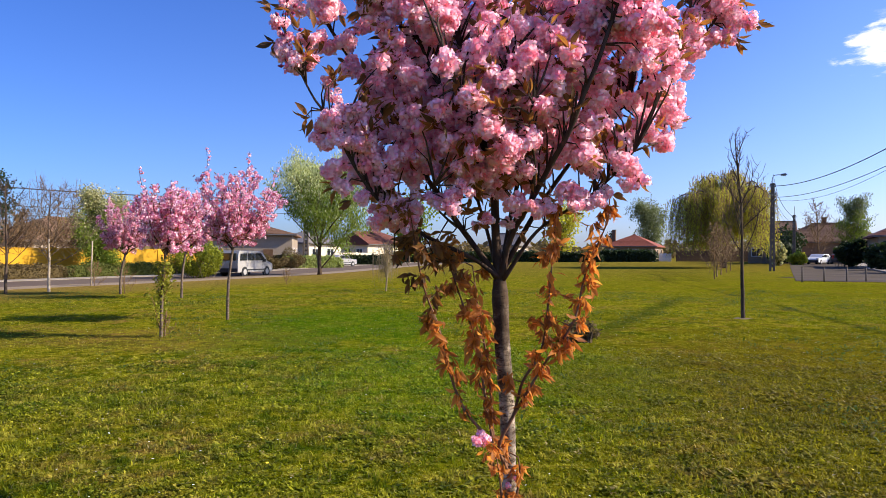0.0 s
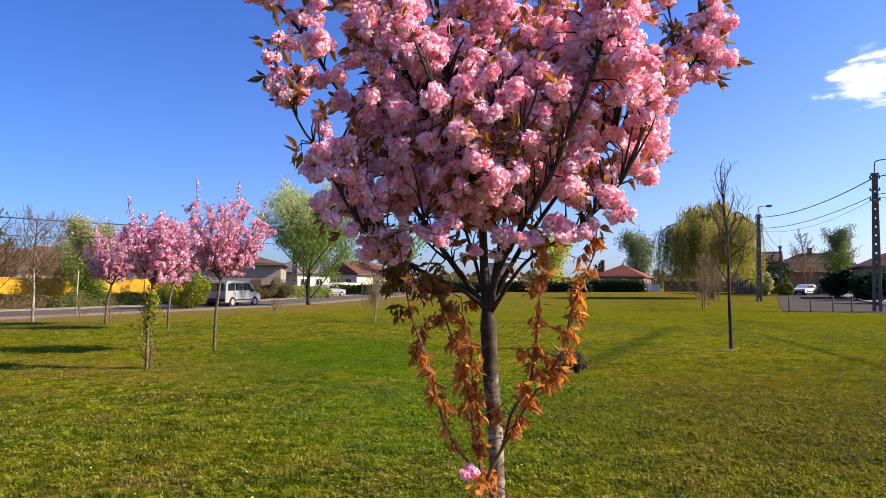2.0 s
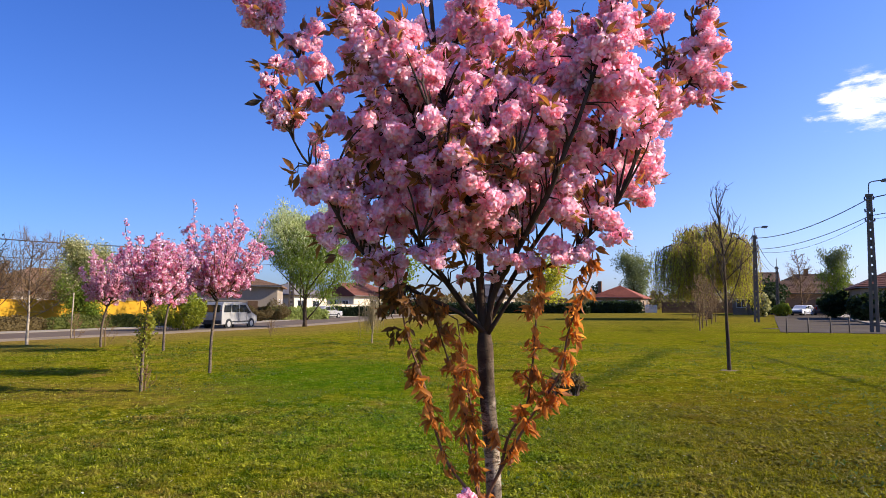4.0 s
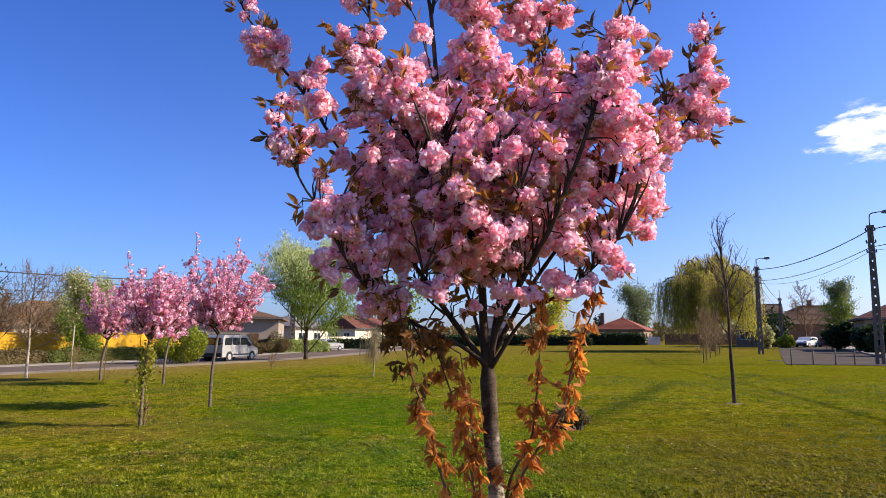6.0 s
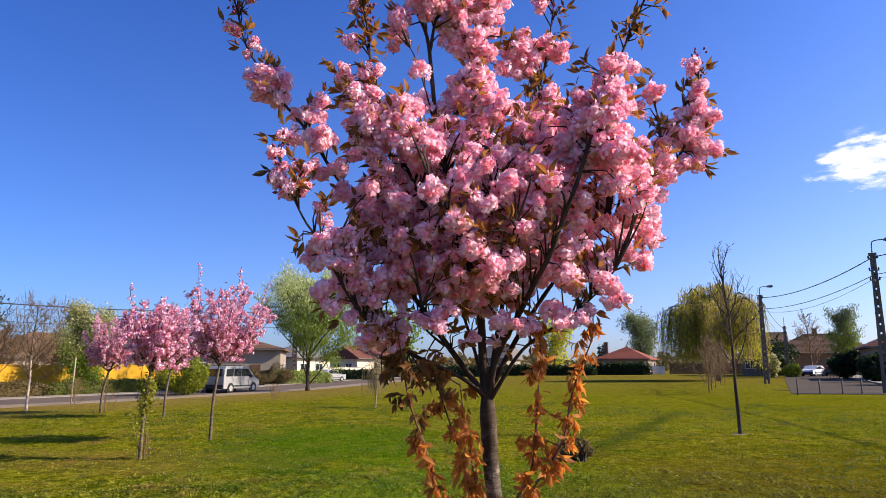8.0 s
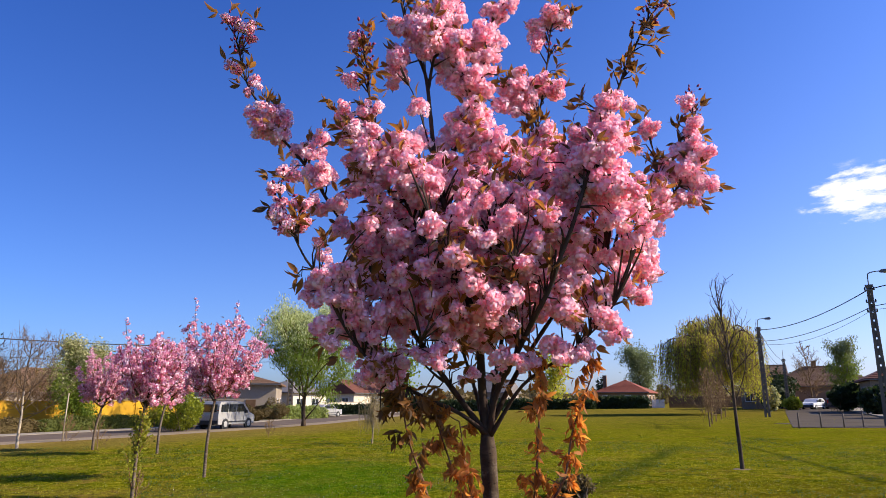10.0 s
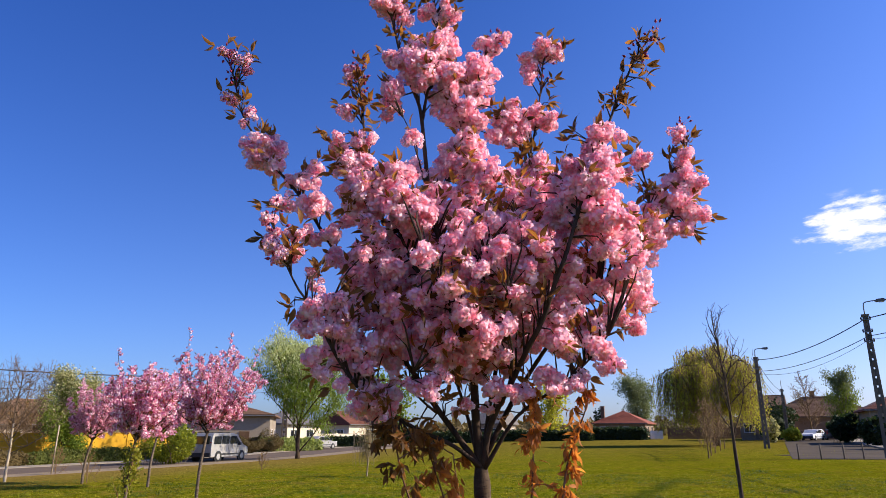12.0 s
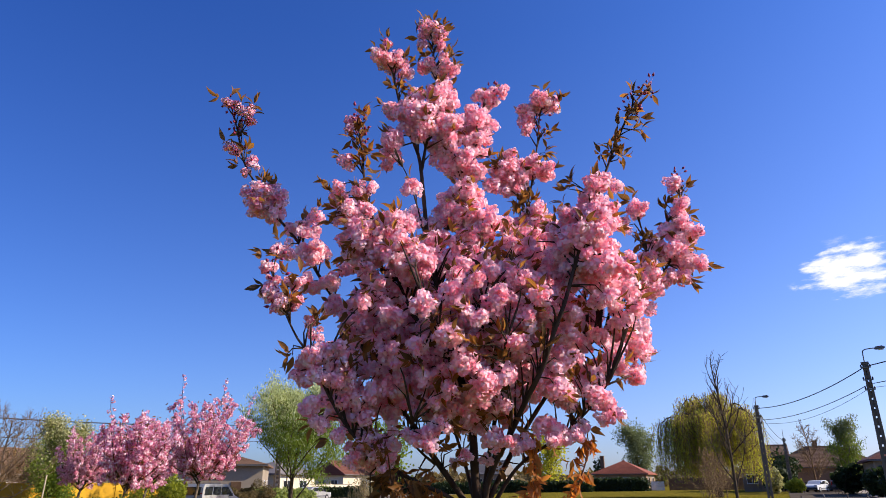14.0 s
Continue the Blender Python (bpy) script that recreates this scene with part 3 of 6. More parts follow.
def cluster_mesh(rng, name, flowers, radius):
    """A hanging bunch of double flowers."""
    out_v, out_f = [], []
    for i in range(flowers):
        v, f = petal_ball(rng, 18)
        d = Vector(rng.normal(0, 1, 3)).normalized() * rng.uniform(0.55, 1.0) * radius
        d.z *= 0.85
        s = rng.uniform(0.025, 0.033)
        q = Euler([float(a) for a in rng.uniform(0, 6.28, 3)]).to_matrix()
        o = len(out_v)
        out_v += [tuple(q @ Vector(p) * s + d) for p in v]
        out_f += [tuple(o + k for k in g) for g in f]
    return out_v, out_f


def hero_cherry():
    """The flowering cherry close by: trunk, limbs, side twigs, blossom bunches and bronze leaves."""
    rng = np.random.default_rng(7)
    base = Vector((0.37, 3.4, ground_z(0.37, 3.4)))
    tree = thing("cherry_tree", (0, 0, 0), "young flowering cherry tree with dense double pink blossom", "tree")
    bm = bmesh.new()
    trunk = resample([(0.375, 3.4, -0.12), (0.372, 3.4, 0.05), (0.35, 3.4, 0.26), (0.33, 3.4, 0.73), (0.30, 3.4, 1.08), (0.285, 3.4, 1.36), (0.28, 3.4, 1.47)], 0.05)
    n = len(trunk)
    rad = [0.0365 + 0.02 * max(0, 1 - i / 6) + 0.007 * (i / n) - (0.022 if i == n - 1 else 0.014 if i == n - 2 else 0.006 if i == n - 3 else 0) for i in range(n)]
    tube(bm, trunk, rad, 16, 0.03, rng)
    part("trunk", bm, M["hero_bark"], tree, "banded grey-brown cherry bark, painted sunlit low down and shaded above", True)
    lines, bunches, whorls, leaf_at = [], [], [], []

    def limb(points, r):
        """A tapered limb along a few control points."""
        line = resample(points, 0.05)
        m = len(line)
        tube_r = [r * (1 - 0.82 * (i / (m - 1)) ** 0.9) * 0.70 * (1 + 0.25 * math.exp(-i / 2.0)) + 0.0016 for i in range(m)]
        part("limb", tube(bmesh.new(), line, tube_r, 8, 0.06, rng), M["limb_bark"], tree, "", True)
        lines.append((line, r))

    def settle(q, s, leafy, room=0.046):
        """One bunch at q, unless another sits there already."""
        if all((q - o).length > room * (s + t) for o, t, _ in bunches):
            bunches.append((q, s, leafy))
            return True
        return False

    def bloom(masses, leafy, size):
        """Flower masses: centre, half width and half height; bunches are packed inside each."""
        for x, y, z, w, h in masses:
            small = min(w, h)
            s = size * min(1.15, max(0.72, small / 0.055))
            reach = 0.024 * s
            settle(Vector((x, y, z)), s, leafy, 0.022)
            for _ in range(120):
                v = Vector(rng.normal(0, 1, 3)).normalized() * rng.uniform(0.2, 1.0) ** 0.4
                q = Vector((x + v.x * max(0.0, w - reach), y + v.y * max(0.02, min(0.17, (w + h) / 2) - reach * 0.5), z + v.z * max(0.0, h - reach)))
                settle(q, s * rng.uniform(0.75, 1.15), leafy * 0.7, 0.034)

    def leaf_spray(masses):
        """Whorls of young leaves with hardly a flower, each on a side twig."""
        for x, y, z, w, h in masses:
            for _ in range(max(2, int(w * h * 680))):
                v = Vector(rng.normal(0, 1, 3)).normalized() * rng.uniform(0, 1) ** 0.5
                whorls.append(Vector((x + v.x * w * 0.6, y + v.y * 0.05, z + v.z * h * 0.6)))

    # the leader and its two tops
    limb([(0.28, 3.40, 1.39), (0.26, 3.40, 1.64), (0.25, 3.41, 1.86), (0.21, 3.42, 2.04), (0.14, 3.43, 2.25), (0.09, 3.43, 2.47), (0.05, 3.43, 2.70), (0.01, 3.43, 2.89), (-0.02, 3.43, 3.19), (-0.05, 3.43, 3.43), (-0.14, 3.42, 3.66), (-0.21, 3.40, 3.95), (-0.25, 3.38, 4.13)], 0.034)
    limb([(-0.03, 3.43, 3.34), (0.00, 3.45, 3.54), (0.06, 3.46, 3.79), (0.05, 3.46, 4.04), (0.02, 3.46, 4.35)], 0.012)
    bloom([(0.02, 3.46, 4.37, 0.10, 0.06), (0.07, 3.46, 4.30, 0.06, 0.08), (-0.03, 3.46, 4.26, 0.05, 0.05), (0.01, 3.45, 4.09, 0.08, 0.07), (0.10, 3.47, 4.09, 0.09, 0.08), (-0.24, 3.40, 4.08, 0.11, 0.07), (-0.26, 3.40, 4.22, 0.04, 0.03), (-0.14, 3.42, 4.02, 0.07, 0.07)], 0.9, 0.8)
    bloom([(0.07, 3.46, 3.83, 0.12, 0.11), (-0.12, 3.38, 3.68, 0.12, 0.11), (-0.23, 3.40, 3.71, 0.08, 0.09), (-0.04, 3.36, 3.63, 0.09, 0.14), (0.12, 3.46, 3.61, 0.11, 0.12), (-0.21, 3.40, 3.46, 0.08, 0.12), (0.09, 3.50, 3.51, 0.11, 0.09), (-0.08, 3.42, 3.84, 0.09, 0.07)], 0.6, 1.0)
    leaf_spray([(-0.18, 3.42, 3.90, 0.09, 0.05), (0.03, 3.46, 4.22, 0.06, 0.05), (0.16, 3.46, 4.20, 0.05, 0.04)])
    limb([(0.01, 3.43, 2.85), (-0.04, 3.36, 3.02), (-0.10, 3.32, 3.21), (-0.16, 3.30, 3.33)], 0.007)
    bloom([(-0.08, 3.34, 3.17, 0.09, 0.08), (-0.06, 3.40, 3.01, 0.07, 0.08)], 0.5, 1.0)
    # upper right-hand limb from the leader
    limb([(0.03, 3.43, 2.82), (0.10, 3.47, 2.94), (0.18, 3.50, 3.10), (0.23, 3.52, 3.29), (0.29, 3.53, 3.55), (0.35, 3.54, 3.81), (0.41, 3.55, 3.96)], 0.014)
    bloom([(0.41, 3.55, 3.93, 0.11, 0.08), (0.30, 3.52, 3.73, 0.10, 0.10), (0.39, 3.56, 3.73, 0.07, 0.09), (0.29, 3.52, 3.59, 0.12, 0.10), (0.53, 3.54, 3.49, 0.08, 0.05), (0.21, 3.50, 3.38, 0.12, 0.10), (0.25, 3.46, 3.19, 0.12, 0.09), (0.30, 3.44, 3.01, 0.14, 0.13), (0.15, 3.46, 3.10, 0.10, 0.12), (0.04, 3.50, 3.00, 0.07, 0.10), (0.40, 3.54, 3.29, 0.08, 0.10)], 0.6, 1.0)
    leaf_spray([(0.40, 3.50, 3.44, 0.09, 0.06), (0.15, 3.44, 3.46, 0.05, 0.06)])
    # right inner limb with a short upright top
    limb([(0.29, 3.42, 1.40), (0.34, 3.46, 1.70), (0.41, 3.55, 2.02), (0.47, 3.62, 2.29), (0.52, 3.66, 2.57), (0.57, 3.67, 2.82), (0.61, 3.68, 3.08), (0.67, 3.68, 3.36), (0.72, 3.68, 3.64), (0.76, 3.68, 3.97)], 0.017)
    bloom([(0.78, 3.68, 3.97, 0.10, 0.08), (0.67, 3.68, 3.85, 0.06, 0.10), (0.84, 3.66, 3.93, 0.05, 0.06), (0.70, 3.66, 3.46, 0.13, 0.07), (0.53, 3.62, 3.40, 0.12, 0.13), (0.55, 3.60, 2.99, 0.11, 0.10), (0.69, 3.62, 3.06, 0.10, 0.13), (0.45, 3.50, 2.66, 0.12, 0.12), (0.57, 3.55, 2.83, 0.11, 0.10)], 0.7, 0.9)
    leaf_spray([(0.78, 3.68, 3.75, 0.08, 0.07), (0.63, 3.60, 3.22, 0.09, 0.09), (0.73, 3.66, 3.59, 0.07, 0.05), (0.56, 3.60, 3.18, 0.08, 0.06)])
    # long right-hand limb in front, with a leafy top
    limb([(0.29, 3.39, 1.39), (0.33, 3.34, 1.60), (0.43, 3.22, 1.81), (0.50, 3.12, 1.96), (0.57, 3.05, 2.10), (0.62, 3.00, 2.25), (0.68, 2.98, 2.40), (0.76, 3.00, 2.63), (0.86, 3.05, 2.88), (0.97, 3.10, 3.15), (1.08, 3.12, 3.41), (1.20, 3.13, 3.64), (1.30, 3.13, 3.75)], 0.021)
    bloom([(0.95, 3.10, 3.10, 0.08, 0.08), (0.89, 3.08, 3.02, 0.09, 0.11), (0.91, 3.06, 2.88, 0.12, 0.10), (0.77, 3.12, 2.91, 0.09, 0.09), (0.82, 3.04, 2.75, 0.15, 0.11), (0.71, 3.15, 2.84, 0.09, 0.09), (0.85, 3.08, 2.59, 0.15, 0.12), (0.73, 3.14, 2.64, 0.12, 0.12), (1.03, 3.10, 3.09, 0.03, 0.03)], 0.6, 1.0)
    leaf_spray([(1.29, 3.13, 3.73, 0.07, 0.04), (1.16, 3.13, 3.69, 0.08, 0.05), (1.18, 3.13, 3.58, 0.07, 0.06), (1.09, 3.12, 3.50, 0.07, 0.06), (1.06, 3.12, 3.39, 0.08, 0.05), (1.00, 3.11, 3.30, 0.09, 0.06), (1.08, 3.11, 3.26, 0.04, 0.04), (0.77, 3.12, 3.11, 0.06, 0.08), (1.19, 3.12, 3.44, 0.07, 0.03), (1.22, 3.12, 3.56, 0.05, 0.05)])
    # outer right-hand limb
    limb([(0.29, 3.42, 1.41), (0.46, 3.46, 1.72), (0.69, 3.50, 2.05), (0.91, 3.52, 2.29), (1.09, 3.52, 2.44), (1.25, 3.52, 2.60), (1.40, 3.52, 2.74), (1.50, 3.52, 2.92), (1.55, 3.52, 3.14), (1.55, 3.52, 3.37)], 0.018)
    bloom([(1.52, 3.52, 3.31, 0.07, 0.07), (1.53, 3.52, 3.12, 0.08, 0.09), (1.53, 3.52, 3.00, 0.11, 0.07), (1.43, 3.52, 2.87, 0.13, 0.09), (1.57, 3.52, 2.81, 0.09, 0.09), (1.44, 3.50, 2.70, 0.13, 0.06), (1.22, 3.45, 2.65, 0.14, 0.12), (1.10, 3.42, 2.71, 0.10, 0.11), (1.28, 3.50, 2.51, 0.05, 0.05)], 0.6, 0.9)
    leaf_spray([(1.60, 3.52, 3.29, 0.06, 0.07), (1.45, 3.52, 3.14, 0.04, 0.07), (1.60, 3.52, 3.11, 0.04, 0.05)])
    limb([(1.23, 3.52, 2.59), (1.30, 3.50, 2.74), (1.29, 3.48, 2.90), (1.25, 3.46, 3.15)], 0.008)
    bloom([(1.24, 3.46, 3.11, 0.08, 0.08), (1.17, 3.46, 3.00, 0.06, 0.06), (1.31, 3.48, 2.80, 0.07, 0.07)], 0.7, 0.85)
    leaf_spray([(1.28, 3.47, 2.92, 0.10, 0.09)])
    bloom([(1.16, 3.45, 2.28, 0.10, 0.10), (1.13, 3.42, 2.13, 0.10, 0.08), (0.98, 3.36, 2.18, 0.10, 0.10), (1.07, 3.42, 2.35, 0.12, 0.10), (1.22, 3.46, 2.39, 0.05, 0.08)], 0.45, 1.0)
    # lower right-hand limb
    limb([(0.30, 3.38, 1.39), (0.46, 3.30, 1.64), (0.66, 3.25, 1.78), (0.76, 3.22, 1.86), (0.85, 3.20, 1.95), (0.95, 3.20, 2.08)], 0.013)
    bloom([(0.87, 3.20, 1.97, 0.10, 0.08), (0.93, 3.20, 1.91, 0.07, 0.07), (0.82, 3.20, 2.01, 0.07, 0.05), (0.88, 3.20, 1.87, 0.07, 0.03), (0.69, 3.20, 1.79, 0.09, 0.05), (0.58, 3.18, 1.83, 0.09, 0.07), (0.44, 3.20, 1.75, 0.09, 0.05), (0.34, 3.18, 1.77, 0.08, 0.06), (0.78, 3.22, 1.84, 0.03, 0.02)], 0.4, 1.0)
    leaf_spray([(0.73, 3.22, 1.87, 0.08, 0.04), (0.79, 3.20, 2.07, 0.07, 0.04)])
    # upper left-hand limb that forks from the leader
    limb([(0.18, 3.42, 2.13), (0.05, 3.30, 2.25), (-0.08, 3.22, 2.43), (-0.16, 3.18, 2.62), (-0.22, 3.16, 2.77), (-0.28, 3.15, 2.89), (-0.33, 3.15, 3.07), (-0.36, 3.15, 3.30), (-0.40, 3.15, 3.53)], 0.014)
    bloom([(-0.43, 3.15, 3.47, 0.06, 0.08), (-0.45, 3.15, 3.24, 0.06, 0.06), (-0.47, 3.15, 3.04, 0.07, 0.09), (-0.35, 3.13, 3.06, 0.07, 0.06), (-0.37, 3.13, 2.95, 0.09, 0.07), (-0.45, 3.13, 2.87, 0.05, 0.04), (-0.29, 3.13, 3.08, 0.03, 0.04), (-0.19, 3.12, 2.83, 0.11, 0.10), (-0.30, 3.10, 2.71, 0.13, 0.12), (-0.14, 3.06, 2.68, 0.12, 0.12), (-0.05, 3.10, 2.62, 0.10, 0.10), (-0.38, 3.14, 2.79, 0.07, 0.09)], 0.7, 0.85)
    leaf_spray([(-0.37, 3.15, 3.42, 0.10, 0.06), (-0.36, 3.15, 3.53, 0.10, 0.03), (-0.36, 3.15, 3.23, 0.08, 0.08), (-0.32, 3.15, 3.31, 0.04, 0.06), (-0.41, 3.15, 3.37, 0.05, 0.05), (-0.40, 3.12, 2.92, 0.07, 0.04)])
    # long left-hand limb with the far top
    limb([(0.28, 3.39, 1.39), (0.16, 3.38, 1.55), (0.04, 3.37, 1.71), (-0.04, 3.36, 1.83), (-0.18, 3.36, 2.01), (-0.32, 3.37, 2.23), (-0.44, 3.38, 2.43), (-0.57, 3.40, 2.62), (-0.72, 3.41, 2.85), (-0.90, 3.42, 3.06), (-1.01, 3.42, 3.23), (-1.09, 3.42, 3.37), (-1.15, 3.42, 3.58), (-1.21, 3.42, 3.76)], 0.021)
    bloom([(-1.21, 3.42, 3.77, 0.06, 0.03), (-1.09, 3.42, 3.69, 0.04, 0.06), (-1.15, 3.42, 3.44, 0.04, 0.05), (-1.03, 3.42, 3.36, 0.05, 0.06), (-1.07, 3.42, 3.30, 0.05, 0.04), (-1.15, 3.42, 3.72, 0.05, 0.04), (-1.19, 3.42, 3.47, 0.04, 0.04)], 0.6, 0.85)
    bloom([(-0.93, 3.42, 3.11, 0.11, 0.12), (-0.99, 3.42, 3.14, 0.07, 0.08), (-0.86, 3.40, 3.02, 0.07, 0.06)], 0.9, 1.0)
    bloom([(-0.71, 3.41, 2.94, 0.10, 0.09), (-0.63, 3.40, 3.01, 0.05, 0.05), (-0.79, 3.40, 2.81, 0.07, 0.08), (-0.60, 3.38, 2.79, 0.10, 0.09), (-0.67, 3.36, 2.77, 0.10, 0.08), (-0.52, 3.36, 2.61, 0.09, 0.08), (-0.63, 3.36, 2.60, 0.08, 0.06), (-0.45, 3.36, 2.70, 0.07, 0.06), (-0.34, 3.32, 2.45, 0.10, 0.08), (-0.50, 3.36, 2.48, 0.08, 0.06), (-0.24, 3.26, 2.30, 0.10, 0.10)], 0.55, 1.0)
    leaf_spray([(-1.14, 3.42, 3.59, 0.06, 0.04), (-1.09, 3.42, 3.43, 0.04, 0.04), (-0.91, 3.42, 3.21, 0.08, 0.03), (-0.68, 3.42, 3.03, 0.05, 0.02)])
    # drooping outer left-hand limb
    limb([(0.28, 3.38, 1.40), (0.14, 3.34, 1.50), (-0.04, 3.28, 1.58), (-0.16, 3.20, 1.65), (-0.29, 3.10, 1.74), (-0.38, 3.02, 1.85), (-0.45, 2.97, 1.97), (-0.52, 2.94, 2.11), (-0.59, 2.93, 2.20), (-0.65, 2.92, 2.31), (-0.71, 2.92, 2.44), (-0.74, 2.92, 2.58)], 0.014)
    bloom([(-0.76, 2.92, 2.55, 0.05, 0.06), (-0.72, 2.92, 2.64, 0.04, 0.04), (-0.74, 2.92, 2.43, 0.05, 0.07), (-0.66, 2.92, 2.37, 0.08, 0.05), (-0.62, 2.93, 2.47, 0.06, 0.04), (-0.70, 2.92, 2.34, 0.06, 0.03)], 0.6, 0.85)
    bloom([(-0.54, 2.94, 2.10, 0.10, 0.08), (-0.46, 2.95, 2.14, 0.11, 0.08), (-0.40, 2.97, 2.08, 0.07, 0.07), (-0.53, 2.94, 2.03, 0.08, 0.05), (-0.44, 2.96, 2.02, 0.11, 0.04), (-0.51, 2.96, 2.23, 0.05, 0.04), (-0.56, 2.98, 2.29, 0.03, 0.03)], 0.4, 1.0)
    bloom([(-0.51, 2.99, 1.91, 0.09, 0.07), (-0.47, 3.02, 1.82, 0.08, 0.05), (-0.37, 3.02, 1.95, 0.08, 0.07), (-0.29, 3.06, 1.88, 0.08, 0.08), (-0.39, 3.04, 1.78, 0.05, 0.03), (-0.26, 3.12, 1.68, 0.11, 0.05), (-0.16, 3.15, 1.76, 0.10, 0.07), (-0.28, 3.10, 1.78, 0.08, 0.07), (-0.14, 3.20, 1.87, 0.07, 0.07)], 0.35, 1.0)
    leaf_spray([(-0.62, 2.92, 2.12, 0.04, 0.05), (-0.49, 2.95, 2.31, 0.06, 0.03), (-0.39, 2.96, 2.19, 0.07, 0.03), (-0.30, 3.00, 2.15, 0.08, 0.02), (-0.64, 2.90, 2.38, 0.07, 0.04)])
    limb([(0.06, 3.37, 1.66), (-0.01, 3.25, 1.71), (-0.07, 3.12, 1.78), (-0.04, 3.02, 1.87)], 0.008)
    bloom([(0.01, 3.05, 1.77, 0.10, 0.07), (0.08, 3.05, 1.82, 0.07, 0.05), (-0.07, 3.08, 1.78, 0.05, 0.04)], 0.3, 1.0)
    leaf_spray([(-0.13, 3.25, 1.62, 0.09, 0.06), (-0.05, 3.30, 1.56, 0.07, 0.05), (-0.21, 3.20, 1.58, 0.07, 0.04), (-0.13, 3.20, 1.53, 0.07, 0.04)])
    # limbs at the back and inside
    limb([(0.28, 3.43, 1.40), (0.21, 3.55, 1.70), (0.10, 3.80, 2.05), (-0.06, 3.95, 2.38), (-0.19, 4.00, 2.73)], 0.014)
    limb([(0.29, 3.44, 1.40), (0.40, 3.64, 1.76), (0.65, 3.90, 2.27), (0.87, 4.00, 2.66), (1.01, 4.00, 2.97)], 0.014)
    limb([(0.25, 3.41, 1.88), (0.14, 3.25, 2.01), (0.11, 3.05, 2.17), (0.02, 2.90, 2.30), (-0.03, 2.85, 2.45)], 0.011)
    limb([(0.41, 3.55, 2.02), (0.35, 3.30, 2.17), (0.28, 3.10, 2.33), (0.30, 3.00, 2.47)], 0.011)
    limb([(0.43, 3.22, 1.81), (0.41, 3.05, 1.96), (0.37, 2.95, 2.10), (0.39, 2.90, 2.25)], 0.009)
    limb([(0.22, 3.42, 2.04), (0.29, 3.60, 2.22), (0.27, 3.75, 2.52), (0.17, 3.80, 2.82), (0.22, 3.80, 3.05)], 0.012)
    # masses at the front of the crown
    bloom([(-0.14, 2.90, 2.30, 0.09, 0.08), (-0.01, 2.82, 2.35, 0.09, 0.08), (0.11, 2.82, 2.21, 0.09, 0.08), (0.22, 2.85, 2.31, 0.09, 0.08), (-0.02, 2.85, 2.16, 0.09, 0.07), (0.13, 2.90, 2.43, 0.09, 0.08), (0.30, 3.00, 2.56, 0.09, 0.08), (0.32, 2.95, 2.36, 0.08, 0.08)], 0.5, 1.0)
    bloom([(0.18, 2.88, 2.09, 0.09, 0.07), (0.41, 2.95, 2.21, 0.08, 0.08), (0.37, 2.98, 2.06, 0.08, 0.07), (-0.14, 2.95, 2.13, 0.09, 0.07), (0.02, 2.95, 2.02, 0.09, 0.06), (0.24, 3.05, 1.96, 0.08, 0.07), (0.13, 3.10, 1.89, 0.07, 0.06), (-0.14, 3.05, 2.01, 0.08, 0.06), (0.48, 2.95, 2.32, 0.07, 0.07), (0.55, 3.00, 2.51, 0.08, 0.07)], 0.5, 1.0)
    bloom([(0.20, 3.20, 1.70, 0.05, 0.03), (0.14, 3.25, 1.66, 0.03, 0.03), (-0.21, 3.14, 1.65, 0.07, 0.04), (-0.29, 3.10, 1.73, 0.06, 0.04), (0.31, 3.30, 1.68, 0.03, 0.02)], 0.5, 0.85)
    leaf_spray([(-0.16, 3.22, 1.58, 0.11, 0.06), (-0.04, 3.28, 1.60, 0.08, 0.05), (-0.22, 3.20, 1.53, 0.09, 0.05), (-0.08, 3.22, 1.50, 0.09, 0.05), (0.03, 3.20, 1.74, 0.07, 0.04), (0.14, 3.15, 1.81, 0.06, 0.04), (0.41, 3.15, 1.87, 0.06, 0.03), (0.24, 2.85, 2.14, 0.06, 0.04), (0.05, 2.82, 2.29, 0.06, 0.04), (0.34, 2.90, 2.23, 0.06, 0.04), (0.55, 2.95, 2.19, 0.05, 0.04), (-0.05, 2.88, 2.09, 0.06, 0.03)])
    leaf_spray([(0.03, 3.30, 1.92, 0.07, 0.04), (0.28, 3.30, 1.87, 0.06, 0.04), (-0.10, 3.35, 1.81, 0.08, 0.04), (0.52, 3.35, 1.82, 0.07, 0.04), (0.13, 3.35, 1.73, 0.07, 0.04), (0.67, 3.35, 1.73, 0.07, 0.04), (0.38, 3.35, 1.66, 0.06, 0.04), (0.24, 3.50, 1.81, 0.06, 0.05), (0.03, 3.40, 1.64, 0.07, 0.05), (0.52, 3.40, 1.67, 0.06, 0.04)])

    # the body of the crown, loosely filled
    front = [p for line, r in lines if r > 0.0205 and line[-1].x > 1 for p in line if 1.55 < p.z < 2.6]
    for centre, half in (
        ((0.30, 3.45, 2.32), (0.60, 0.62, 0.41)),
        ((-0.19, 3.40, 2.43), (0.26, 0.50, 0.34)),
        ((0.85, 3.30, 2.51), (0.28, 0.42, 0.34)),
        ((-0.28, 3.25, 1.98), (0.20, 0.30, 0.20)),
        ((0.90, 3.35, 2.27), (0.22, 0.30, 0.22)),
        ((0.24, 3.30, 2.03), (0.56, 0.42, 0.21)),
        ((0.15, 3.50, 2.69), (0.20, 0.40, 0.26)),
        ((0.63, 3.60, 2.69), (0.30, 0.40, 0.30)),    ):
